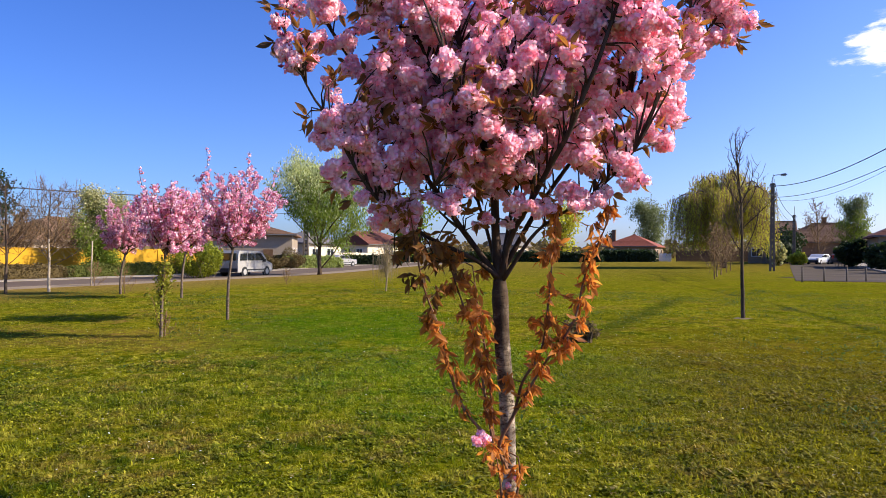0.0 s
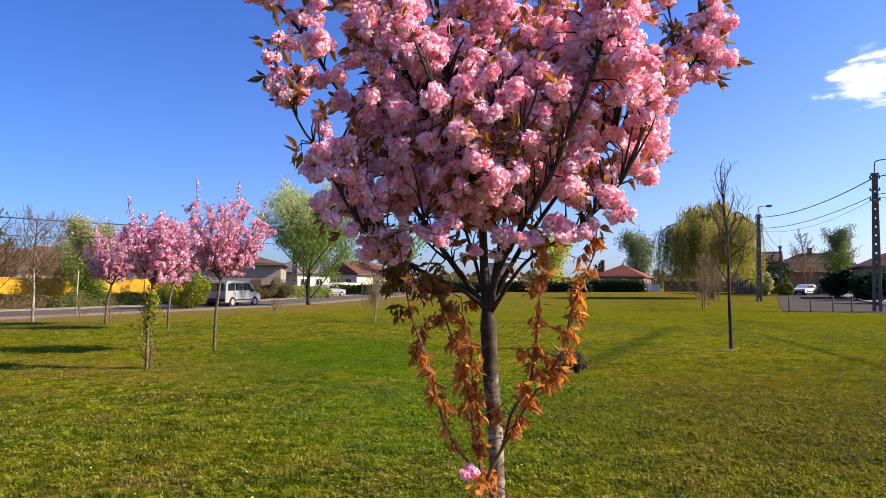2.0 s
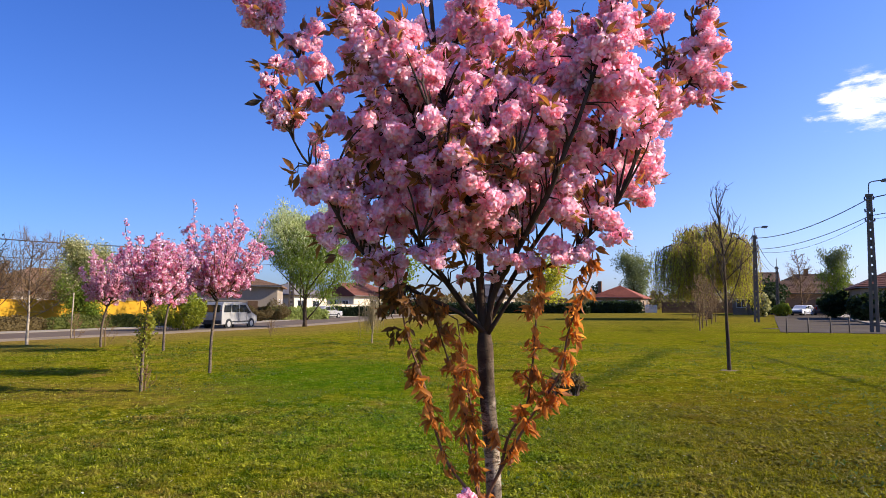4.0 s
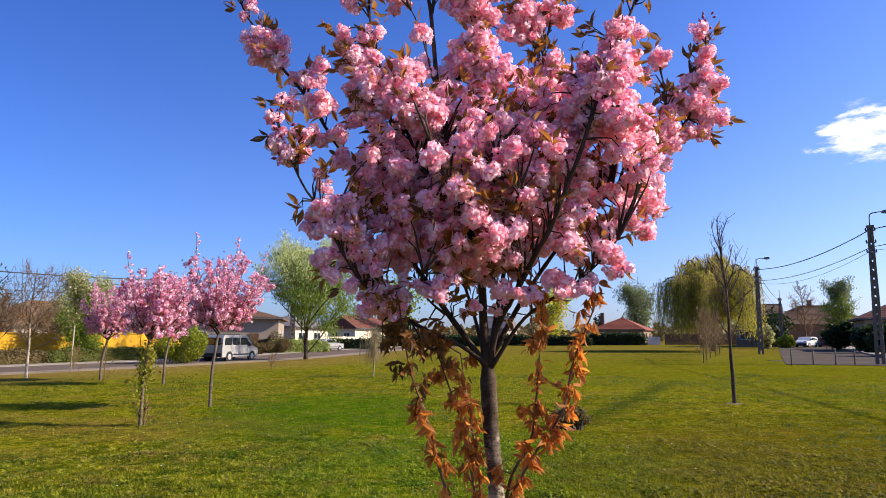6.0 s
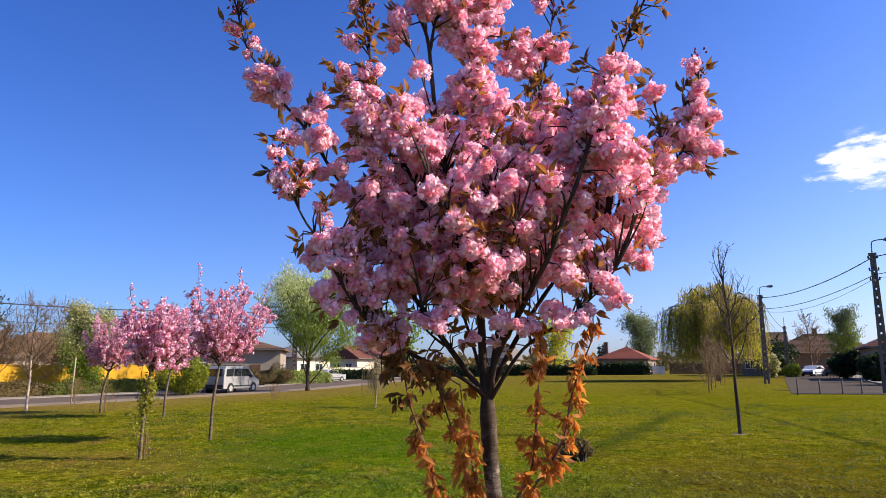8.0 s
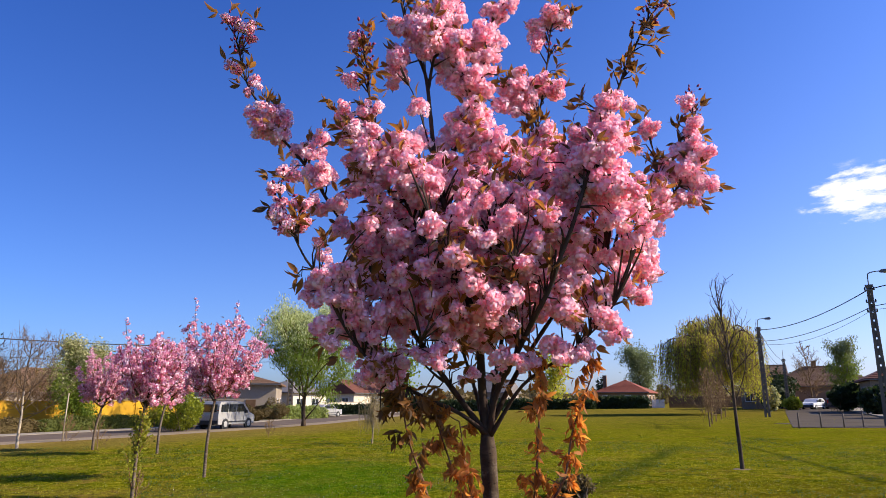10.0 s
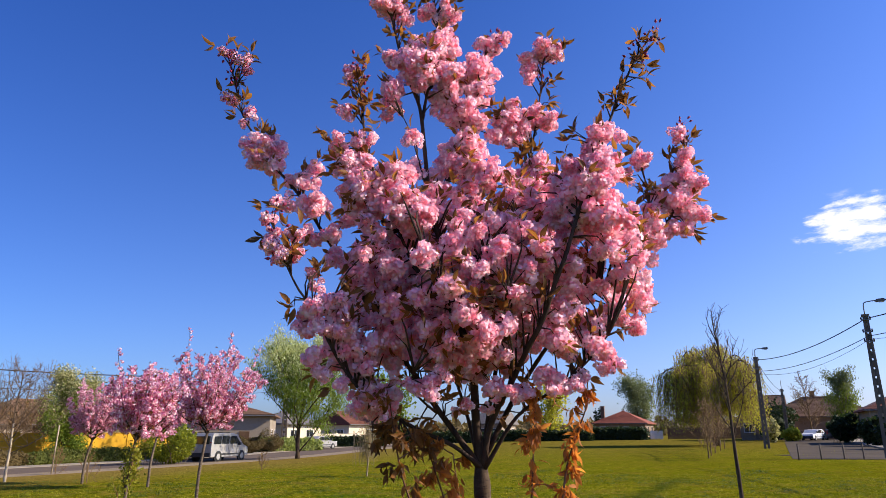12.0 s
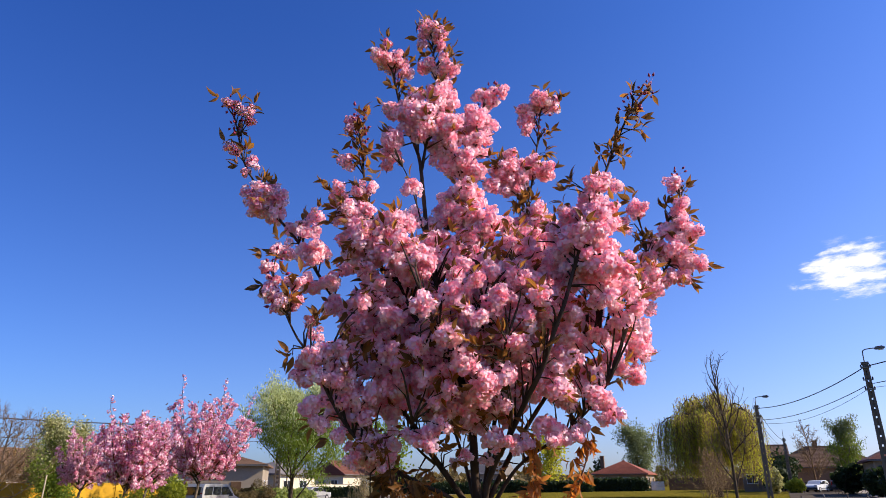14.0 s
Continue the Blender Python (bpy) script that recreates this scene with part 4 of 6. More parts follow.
        for _ in range(int(5200 * half[0] * half[1] * half[2] / 0.12)):
            v = Vector(rng.normal(0, 1, 3)).normalized() * rng.uniform(0.3, 1.0)
            q = Vector((centre[0] + v.x * half[0], centre[1] + v.y * half[1], centre[2] + v.z * half[2]))
            if noise.noise((q.x * 4.2, q.y * 4.2, q.z * 4.2)) < -0.02 or any(abs(q.x - p.x) + abs(q.z - p.z) < 0.10 and q.y < p.y + 0.06 for p in front):
                continue
            settle(q, rng.uniform(0.8, 1.2), 0.8, 0.048)
    # a thin twig from each bunch down to the nearest limb
    twigs = bmesh.new()
    nodes = [(p, line[min(len(line) - 1, i + 1)] - p) for line, r in lines for i, p in enumerate(line[:-1]) if p.z > 1.62]
    where = np.array([p for p, d in nodes])
    for q, s, leafy in bunches + [(q, 0, 1) for q in whorls]:
        gap = where - np.array(q)
        gap[:, 2] = gap[:, 2] * 0.6 + 0.06
        i = int(np.argmin((gap * gap).sum(1)))
        p, d = nodes[i]
        far = (q - p).length
        if 0.04 < far < 0.7:
            bend = (p + q) / 2 + d.normalized() * far * 0.18 + Vector(rng.normal(0, 0.012, 3))
            tube(twigs, resample([p, bend, q], 0.07), (0.0034 + 0.005 * min(1, far / 0.4), 0.002), 5)
        if rng.random() < leafy:
            leaf_at.append((q, (q - p).normalized() + Vector((0, -0.25 * (s > 0), 0.2)), 3 if s else 4))
    part("twigwork", twigs, M["limb_bark"], tree, "fine dark flowering twigs", True, kind="stuff")
    variants = [cluster_mesh(rng, "bunch", 8 + i % 3, 0.048) for i in range(7)]
    order = sorted(range(len(bunches)), key=lambda i: bunches[i][0].y)
    shared = [scatter("blossom", v, f, np.zeros((1, 3)), np.eye(3)[None], np.ones(1), M["petal"]) for v, f in variants]
    for j, i in enumerate(order[:280]):
        q, s, _ = bunches[i]
        ob = part("blossom", shared[j % 7], M["petal"], tree)
        ob.matrix_local = Matrix.LocRotScale(q, Euler((rng.uniform(-0.6, 0.6), rng.uniform(-0.6, 0.6), rng.uniform(0, 6.28))), (s, s, s))
    for k in range(7):
        mine = order[280:][k::7]
        me = scatter("blossom", variants[k][0], variants[k][1], np.array([bunches[i][0] for i in mine]), spins(rng, len(mine), 0.6), np.array([bunches[i][1] for i in mine]), M["petal"])
        part("blossom_mass", me, M["petal"], tree, kind="stuff")
    print("bunches", len(bunches), "leaf whorls", len(leaf_at))
    # bronze leaves among the bunches
    P, D, S = [], [], []
    for p, d, c in leaf_at:
        d = d.normalized()
        hub = p + d * (rng.uniform(0.02, 0.06) if c == 3 else 0.0)
        for _ in range(c + int(rng.integers(0, 3))):
            v = Vector(rng.normal(0, 1, 3)).normalized()
            o = (v + d * 0.9 + Vector((0, 0, -0.25))).normalized()
            P.append(hub + v * 0.008)
            D.append(o)
            S.append(rng.uniform(0.05, 0.088))
    me = scatter("bronze_foliage", CURVED_V, CURVED_F, np.array(P), aim(D, rng), np.array(S), M["bronze_leaf"], True)
    part("bronze_foliage", me, M["bronze_leaf"], tree, "bronze-green young leaves", kind="stuff")
    # dark unopened buds on stalks at the tips
    bud_v = [(0.004, 0, 0), (-0.004, 0, 0), (0, 0.004, 0), (0, 0, 0.8)] + [(0.13 * math.cos(k * 1.257), 0.13 * math.sin(k * 1.257), 0.95) for k in range(5)] + [(0, 0, 0.75), (0, 0, 1.2)]
    bud_v[:3] = [(0.03, 0, 0), (-0.03, 0, 0), (0, 0.04, 0)]
    bud_f = [(0, 1, 3), (1, 2, 3), (2, 0, 3)] + [(9, 4 + (k + 1) % 5, 4 + k) for k in range(5)] + [(10, 4 + k, 4 + (k + 1) % 5) for k in range(5)]
    P, D = [], []
    for line, r in lines:
        for i in range(1, 7):
            if len(line) > 24:
                for _ in range(4):
                    P.append(line[-i])
                    D.append(Vector(rng.normal(0, 0.8, 3)) + Vector((0, 0, 0.7)))
    me = scatter("bud_growth", bud_v, bud_f, np.array(P), aim(D, rng), rng.uniform(0.05, 0.075, len(P)), M["bud"], True)
    part("bud_growth", me, M["bud"], tree, "dark magenta unopened buds on thin stalks", kind="stuff")
    # water shoots from the foot of the trunk, hung with orange leaves
    shoots = [
        [(0.33, 3.36, 0.42), (0.26, 3.28, 0.56), (0.1, 3.24, 0.76), (0.02, 3.21, 0.97), (-0.03, 3.17, 1.17), (-0.11, 3.14, 1.39), (-0.17, 3.1, 1.72)],
        [(0.33, 3.36, 0.44), (0.26, 3.3, 0.55), (0.2, 3.29, 0.86), (0.16, 3.28, 1.08), (0.08, 3.26, 1.3), (0.0, 3.25, 1.53)],
        [(0.33, 3.36, 0.46), (0.26, 3.3, 0.55), (0.23, 3.32, 0.91), (0.18, 3.33, 1.19), (0.14, 3.35, 1.46)],
        [(0.33, 3.36, 0.5), (0.28, 3.28, 0.57), (0.35, 3.26, 0.73), (0.39, 3.25, 0.89), (0.48, 3.23, 1.06), (0.51, 3.22, 1.31), (0.54, 3.2, 1.74)],
        [(0.33, 3.36, 0.48), (0.28, 3.28, 0.57), (0.39, 3.25, 0.8), (0.51, 3.23, 1.01), (0.63, 3.2, 1.2), (0.68, 3.18, 1.43), (0.78, 3.13, 1.70)],
        [(0.33, 3.36, 0.2), (0.3, 3.3, 0.3), (0.28, 3.27, 0.45), (0.25, 3.24, 0.56)],
        [(0.36, 3.36, 0.22), (0.38, 3.33, 0.32), (0.39, 3.32, 0.42), (0.38, 3.31, 0.50)],
    ]
    tufts = {"orange_leaf": ([], [], []), "bronze_leaf": ([], [], [])}

    def tuft(p, out, n, key):
        """A whorl of young leaves that open and droop from one bud."""
        P, D, S = tufts[key]
        for _ in range(n):
            a = rng.uniform(0, 6.28)
            d = (Vector((math.cos(a), math.sin(a), 0)) * rng.uniform(0.3, 0.8) + out * 0.3 + Vector((0, 0, rng.uniform(-1.9, 0.05)))).normalized()
            P.append(p + Vector(rng.normal(0, 0.014, 3)))
            D.append(d)
            S.append(rng.uniform(0.04, 0.078))

    for number, points in enumerate(shoots):
        line = resample(points, 0.03)
        bm = bmesh.new()
        tube(bm, line, (0.0095, 0.003), 7, 0.05, rng)
        part("shoot", bm, M["shoot_bark"], tree, "slender reddish water shoot", True)
        step, nxt = 0, 3 if len(points) == 4 else int(len(line) * 0.3)
        for i, p in enumerate(line):
            # tops of the two left shoots take the darker leaf to paint shade
            key = "bronze_leaf" if number in (0, 1) and i > len(line) * (0.6, 0.85)[number] else "orange_leaf"
            if i < nxt and i < len(line) - 1:
                continue
            nxt = i + (rng.integers(1, 3) if i > len(line) * 0.4 else rng.integers(2, 4))
            a = rng.uniform(0, 6.28)
            out = Vector((math.cos(a), math.sin(a), 0.3)).normalized()
            if rng.random() < 0.6:
                side = branch_line(rng, p, out, rng.uniform(0.03, 0.10), 0.1, 0.3, 0.03)
                part("side_shoot", tube(bmesh.new(), side, (0.004, 0.002), 5), M["shoot_bark"], tree)
                p = side[-1]
            tuft(p, out, rng.integers(7, 12) if len(points) == 4 else rng.integers(11, 19), key)
            if i == len(line) - 1:
                tuft(p + Vector((0, 0, 0.03)), Vector((0, 0, 1)), 14, key)
    for key, (P, D, S) in tufts.items():
        name = "orange_foliage" if key == "orange_leaf" else "bronze_foliage"
        me = scatter(name, CURVED_V, CURVED_F, np.array(P), aim(D, rng), np.array(S), M[key], True)
        part(name, me, M[key], tree, "drooping copper-orange young leaves" if key == "orange_leaf" else "young leaves in dark bronze, toned down for shade", kind="stuff")
    # a few flowers low on the shoots
    for k, (x, y, z, size) in enumerate(((0.18, 3.22, 0.62, 0.75), (0.38, 3.33, 0.38, 0.35), (0.33, 3.31, 0.36, 0.3))):
        ob = part("blossom", shared[k + 2], M["petal"], tree)
        ob.matrix_local = Matrix.LocRotScale(Vector((x, y, z)), Euler((0.3, 0.2, 1.0 + k)), (size, size, size))


def small_cherry(seed, at, height, width, fork, lean, label, trunk_r=0.045, foot_shoots=False, spires=(), limbs=22):
    """A young cherry some way off."""
    rng = np.random.default_rng(seed)
    tree = thing("cherry_tree", at, label, "tree", group="young cherry trees")
    line = resample([(0, 0, -0.1), (0.01, 0, fork * 0.5), (lean * 0.4, 0, fork), (lean * 0.6, 0, fork * 1.12)], 0.12)
    bm = tube(bmesh.new(), line, (trunk_r * 1.2, trunk_r * 0.85), 10, 0.04, rng)
    part("trunk", bm, M["cherry_bark"], tree, "slim grey-brown trunk", True)
    P, S, LP, LD = [], [], [], []
    for k in range(limbs):
        a = 2.4 * k + rng.uniform(-0.4, 0.4)
        wide = math.sqrt((k + 0.6) / limbs) * rng.uniform(0.85, 1.05)
        top = fork + (height - fork) * (1.0 - 0.30 * wide ** 3) * rng.uniform(0.72, 1.04)
        end = Vector((math.cos(a) * wide * width / 2 + lean, math.sin(a) * wide * width / 2, top))
        mid = Vector((math.cos(a) * wide * width * 0.26 + lean * 0.6, math.sin(a) * wide * width * 0.26, fork + (top - fork) * 0.36))
        limb = resample([(lean * 0.4, 0, fork * (0.97 + 0.1 * rng.random())), mid, end], 0.09)
        bm = tube(bmesh.new(), limb, (trunk_r * 0.42, 0.005), 6, 0.05, rng)
        part("limb", bm, M["limb_bark"], tree, "", True)
        m = len(limb)
        bare = rng.uniform(0.18, 0.34)
        for i, p in enumerate(limb):
            s = i / (m - 1)
            if s < bare:
                continue
            for _ in range(2 if s < 0.6 else 1):
                spread = 0.115 * (1.12 - s) + 0.02
                mid = p + Vector(rng.normal(0, spread, 3))
                for _ in range(6):
                    P.append(mid + Vector(rng.normal(0, 0.036, 3)))
                    S.append(rng.uniform(0.026, 0.045))
                for _ in range(3):
                    LP.append(mid + Vector(rng.normal(0, 0.07, 3)))
                    LD.append(rng.normal(0, 1, 3))
    for sx, sy, z0, z1 in spires:
        spire = resample([(sx * 0.7, sy * 0.7, z0), (sx * 0.9, sy * 0.9, (z0 + z1) / 2), (sx, sy, z1)], 0.06)
        part("limb", tube(bmesh.new(), spire, (0.009, 0.004), 5), M["limb_bark"], tree, "", True)
        for p in spire:
            if rng.random() < 0.75:
                P.append(p + Vector(rng.normal(0, 0.025, 3)))
                S.append(rng.uniform(0.025, 0.045))
    v, f = petal_ball(rng, 8)
    P = np.array(P)
    me = scatter("blossom_mass", v, f, P, spins(rng, len(P)), np.array(S), M["petal_far"])
    part("blossom_mass", me, M["petal_far"], tree, "pale and deep pink double blossom", kind="stuff")
    me = scatter("bronze_foliage", LONG_V, LONG_F, np.array(LP), aim(LD, rng), rng.uniform(0.06, 0.09, len(LP)), M["bronze_leaf"])
    part("bronze_foliage", me, M["bronze_leaf"], tree, "", kind="stuff")
    if foot_shoots:
        LP, LD = [], []
        for k in range(9):
            a = rng.uniform(0, 6.28)
            sh = branch_line(rng, (0.03 * math.cos(a), 0.03 * math.sin(a), rng.uniform(0.1, 1.0)), (math.cos(a) * 0.55, math.sin(a) * 0.4, 1.0), rng.uniform(0.35, 0.75), 0.12, 0.2, 0.1)
            part("shoot", tube(bmesh.new(), sh, (0.01, 0.003), 5), M["shoot_bark"], tree, "", True)
            for p in sh:
                for _ in range(14):
                    LP.append(p + Vector(rng.normal(0, 0.05, 3)))
                    LD.append(rng.normal(0, 1, 3))
        me = scatter("shoot_foliage", LEAF_V, LEAF_F, np.array(LP), aim(LD, rng), rng.uniform(0.035, 0.06, len(LP)), M["young_leaf"])
        part("shoot_foliage", me, M["young_leaf"], tree, "yellow-green shoot leaves", kind="stuff")
    return tree


def crown_tree(seed, name, at, height, width, fork, leaf, leaf_size, count, label, bark="bark", trunk_r=0.12, upright=0.5, spread=0.5, low=0.0, depth=1.0, second=None, streak=False, full=0.22):
    """A leafy tree: tapered trunk, limbs, boughs and a crown of loose leaf sprays."""
    rng = np.random.default_rng(seed)
    tree = thing(name, at, label, "tree")
    trunk = branch_line(rng, (0, 0, -0.15), (0, 0, 1), height * 0.82, 0.05, 0.3, height * 0.06)
    m = len(trunk)
    tube_r = [trunk_r * (1.15 - 0.2 * (i > 0) - 0.85 * i / m) + 0.01 for i in range(m)]
    part("trunk", tube(bmesh.new(), trunk, tube_r, 9, 0.04, rng), M[bark], tree, "", True)
    ends = []
    nl = 16
    twigs = bmesh.new()
    for k in range(nl):
        s = fork / height + (0.80 - fork / height) * (k + 0.5) / nl
        start = trunk[min(m - 1, int(s / 0.82 * m))]
        a = k * 2.4 + rng.uniform(-0.4, 0.4)
        shape = math.sin(math.pi * min(1, max(0.12, (s - fork / height) / (1.06 - fork / height) * 0.8 + full)))
        ln = max(0.3, width * 0.5 * shape * rng.uniform(0.75, 1.1))
        limb = branch_line(rng, start, (math.cos(a), math.sin(a) * depth, upright + 0.4 * rng.random()), ln * 1.15, 0.12, 0.5, ln / 6)
        part("limb", tube(bmesh.new(), limb, (trunk_r * 0.32, 0.012), 6, 0.05, rng), M[bark], tree, "", True)
        for p in limb[2:]:
            for _ in range(3):
                tw = branch_line(rng, p, rng.normal(0, 1, 3) + np.array([0, 0, 0.6]), ln * rng.uniform(0.15, 0.4), 0.2, 0.4, ln * 0.1)
                tube(twigs, tw, (0.012, 0.004), 4)
                ends += tw[1:]
    ends += trunk[int(m * 0.75):] * 2
    part("twigwork", twigs, M[bark], tree, "", kind="stuff")
    pick = rng.integers(0, len(ends), count)
    P = np.array([ends[i] for i in pick]) + rng.normal(0, spread, (count, 3))
    P = P[P[:, 2] > low]
    D = rng.normal(0, 1, P.shape) + np.array([0, 0, 0.3])
    shape = LEAF_V
    if streak:
        D = rng.normal(0, 0.45, P.shape) + np.array([0, 0, 1.0]) + 0.25 * P * np.array([1, 1, 0]) / width
        shape = [(x * 0.45, y, z * 1.5) for x, y, z in LEAF_V]
    if second:
        P = P[np.argsort(-P[:, 2] + rng.normal(0, height * 0.16, len(P)))]
    half = len(P) // 2 if second else len(P)
    me = scatter("foliage", shape, LEAF_F, P[:half], aim(D[:half], rng), rng.uniform(0.6, 1.3, half) * leaf_size, M[leaf])
    part("foliage", me, M[leaf], tree, "", kind="stuff")
    if second:
        me = scatter("foliage", shape, LEAF_F, P[half:], aim(D[half:], rng), rng.uniform(0.6, 1.3, len(P) - half) * leaf_size, M[second])
        part("foliage", me, M[second], tree, "", kind="stuff")
    return tree


def weeping_tree(seed, name, at, height, width, leaf, leaf_size, strands, label, trunk_r=0.3, bottom=1.2, second=None, per=26, bark="bark", thick=0.02):
    """A weeping tree: arching limbs and long hanging strands of small leaves."""
    rng = np.random.default_rng(seed)
    tree = thing(name, at, label, "tree")
    trunk = branch_line(rng, (0, 0, -0.2), (0, 0, 1), height * 0.55, 0.06, 0.3, height * 0.06)
    part("trunk", tube(bmesh.new(), trunk, (trunk_r, trunk_r * 0.6), 10, 0.05, rng), M[bark], tree, "", True)
    tops = []
    for k in range(13):
        a = k * 2.4
        r = width / 2 * math.sqrt((k + 0.6) / 13) * rng.uniform(0.8, 1.0)
        top = height * (1.0 - 0.30 * (2 * r / width) ** 2) * rng.uniform(0.92, 1.0)
        start = trunk[-1 - (k % max(1, len(trunk) // 2))]
        limb = resample([start, (math.cos(a) * r * 0.45, math.sin(a) * r * 0.45, top * 0.88), (math.cos(a) * r * 0.8, math.sin(a) * r * 0.8, top), (math.cos(a) * r, math.sin(a) * r, top * 0.93)], height / 18)
        part("limb", tube(bmesh.new(), limb, (trunk_r * 0.4, thick), 6, 0.05, rng), M[bark], tree, "", True)
        tops += limb[len(limb) // 3:]
    hang = bmesh.new()
    P, Q = [], []
    for _ in range(strands):
        s = tops[rng.integers(0, len(tops))] + Vector((*rng.normal(0, width * 0.055, 2), rng.normal(0, width * 0.012) - width * 0.02))
        r = math.hypot(s.x, s.y) / (width / 2)
        end = max(bottom, s.z * (0.9 - 0.75 * min(1, r) * rng.uniform(0.4, 1.0)) * rng.uniform(0.5, 1.0))
        if end > s.z - 0.3:
            continue
        o = Vector((s.x, s.y, 0))
        o = o.normalized() if o.length > 0.01 else Vector((1, 0, 0))
        w = rng.uniform(0, 0.09) * width * 0.5
        n = per
        line = [s + o * w * math.sin(t / n * 1.9) + Vector((0, 0, -(s.z - end) * t / n)) + Vector(rng.normal(0, max(leaf_size * 0.35, width * 0.013), 3)) for t in range(n + 1)]
        tube(hang, line[::9] + [line[-1]], (thick * 0.5, thick * 0.25), 3)
        for t, p in enumerate(line):
            (Q if second and o.x < -0.7 else P).append(p)
    part("hanging_growth", hang, M["tan_twig" if bark == "tan_twig" else "twig_brown"], tree, "", kind="stuff")
    for pts, mt in ((P, leaf), (Q, second)):
        if mt and pts:
            pts = np.array(pts)
            D = rng.normal(0, 0.55, pts.shape) + np.array([0, 0, -1.0])
            me = scatter("foliage", [(x * 0.6, y, z * 1.5) for x, y, z in LEAF_V], LEAF_F, pts, aim(D, rng), rng.uniform(0.7, 1.4, len(pts)) * leaf_size, M[mt])
            part("foliage", me, M[mt], tree, "", kind="stuff")
    return tree


def bare_tree(seed, name, at, height, width, fork, label, trunk_r=0.05, bark="bark", limbs=12, painted=0.0, upright=1.2, fine=3, group="", twig_r=0.0):
    """A leafless young tree with upswept branches."""
    rng = np.random.default_rng(seed)
    tree = thing(name, at, label, "tree", group=group)
    trunk = branch_line(rng, (0, 0, -0.1), (0, 0, 1), height * 0.95, 0.025, 0.2, height * 0.04)
    m = len(trunk)
    part("trunk", tube(bmesh.new(), trunk, [trunk_r * (1 - 0.88 * i / m) + 0.004 for i in range(m)], 9, 0.06, rng), M[bark], tree, "", True)
    if painted:
        cut = [p for p in trunk if p.z < painted]
        part("lime_wash", tube(bmesh.new(), cut, [trunk_r * (1 - 0.88 * i / m) + 0.007 for i in range(len(cut))], 9), M["lime_paint"], tree, "white lime wash on the trunk", True)
    twigs = bmesh.new()
    for k in range(limbs):
        s = fork / height + (0.9 - fork / height) * k / limbs
        start = trunk[min(m - 1, int(s / 0.95 * m))]
        a = k * 2.4 + rng.uniform(-0.5, 0.5)
        ln = width * 0.62 * (1.12 - s) / (1.12 - fork / height) * rng.uniform(0.7, 1.15)
        limb = branch_line(rng, start, (math.cos(a), math.sin(a), upright * rng.uniform(0.6, 1.1)), ln, 0.1, 1.0, ln / 8)
        part("limb", tube(bmesh.new(), limb, (trunk_r * 0.34, 0.005), 5, 0.05, rng), M[bark], tree, "", True)
        for p in limb[2:]:
            for _ in range(fine):
                if rng.random() < 0.55:
                    tw = branch_line(rng, p, Vector(rng.normal(0, 1, 3)) + Vector((0, 0, upright)), ln * rng.uniform(0.12, 0.4), 0.15, 0.6, ln * 0.1)
                    tube(twigs, tw, (twig_r or trunk_r * 0.11 + 0.003, twig_r * 0.6 or 0.003), 4)
    part("twigwork", twigs, M[bark], tree, "", kind="stuff")
    return tree


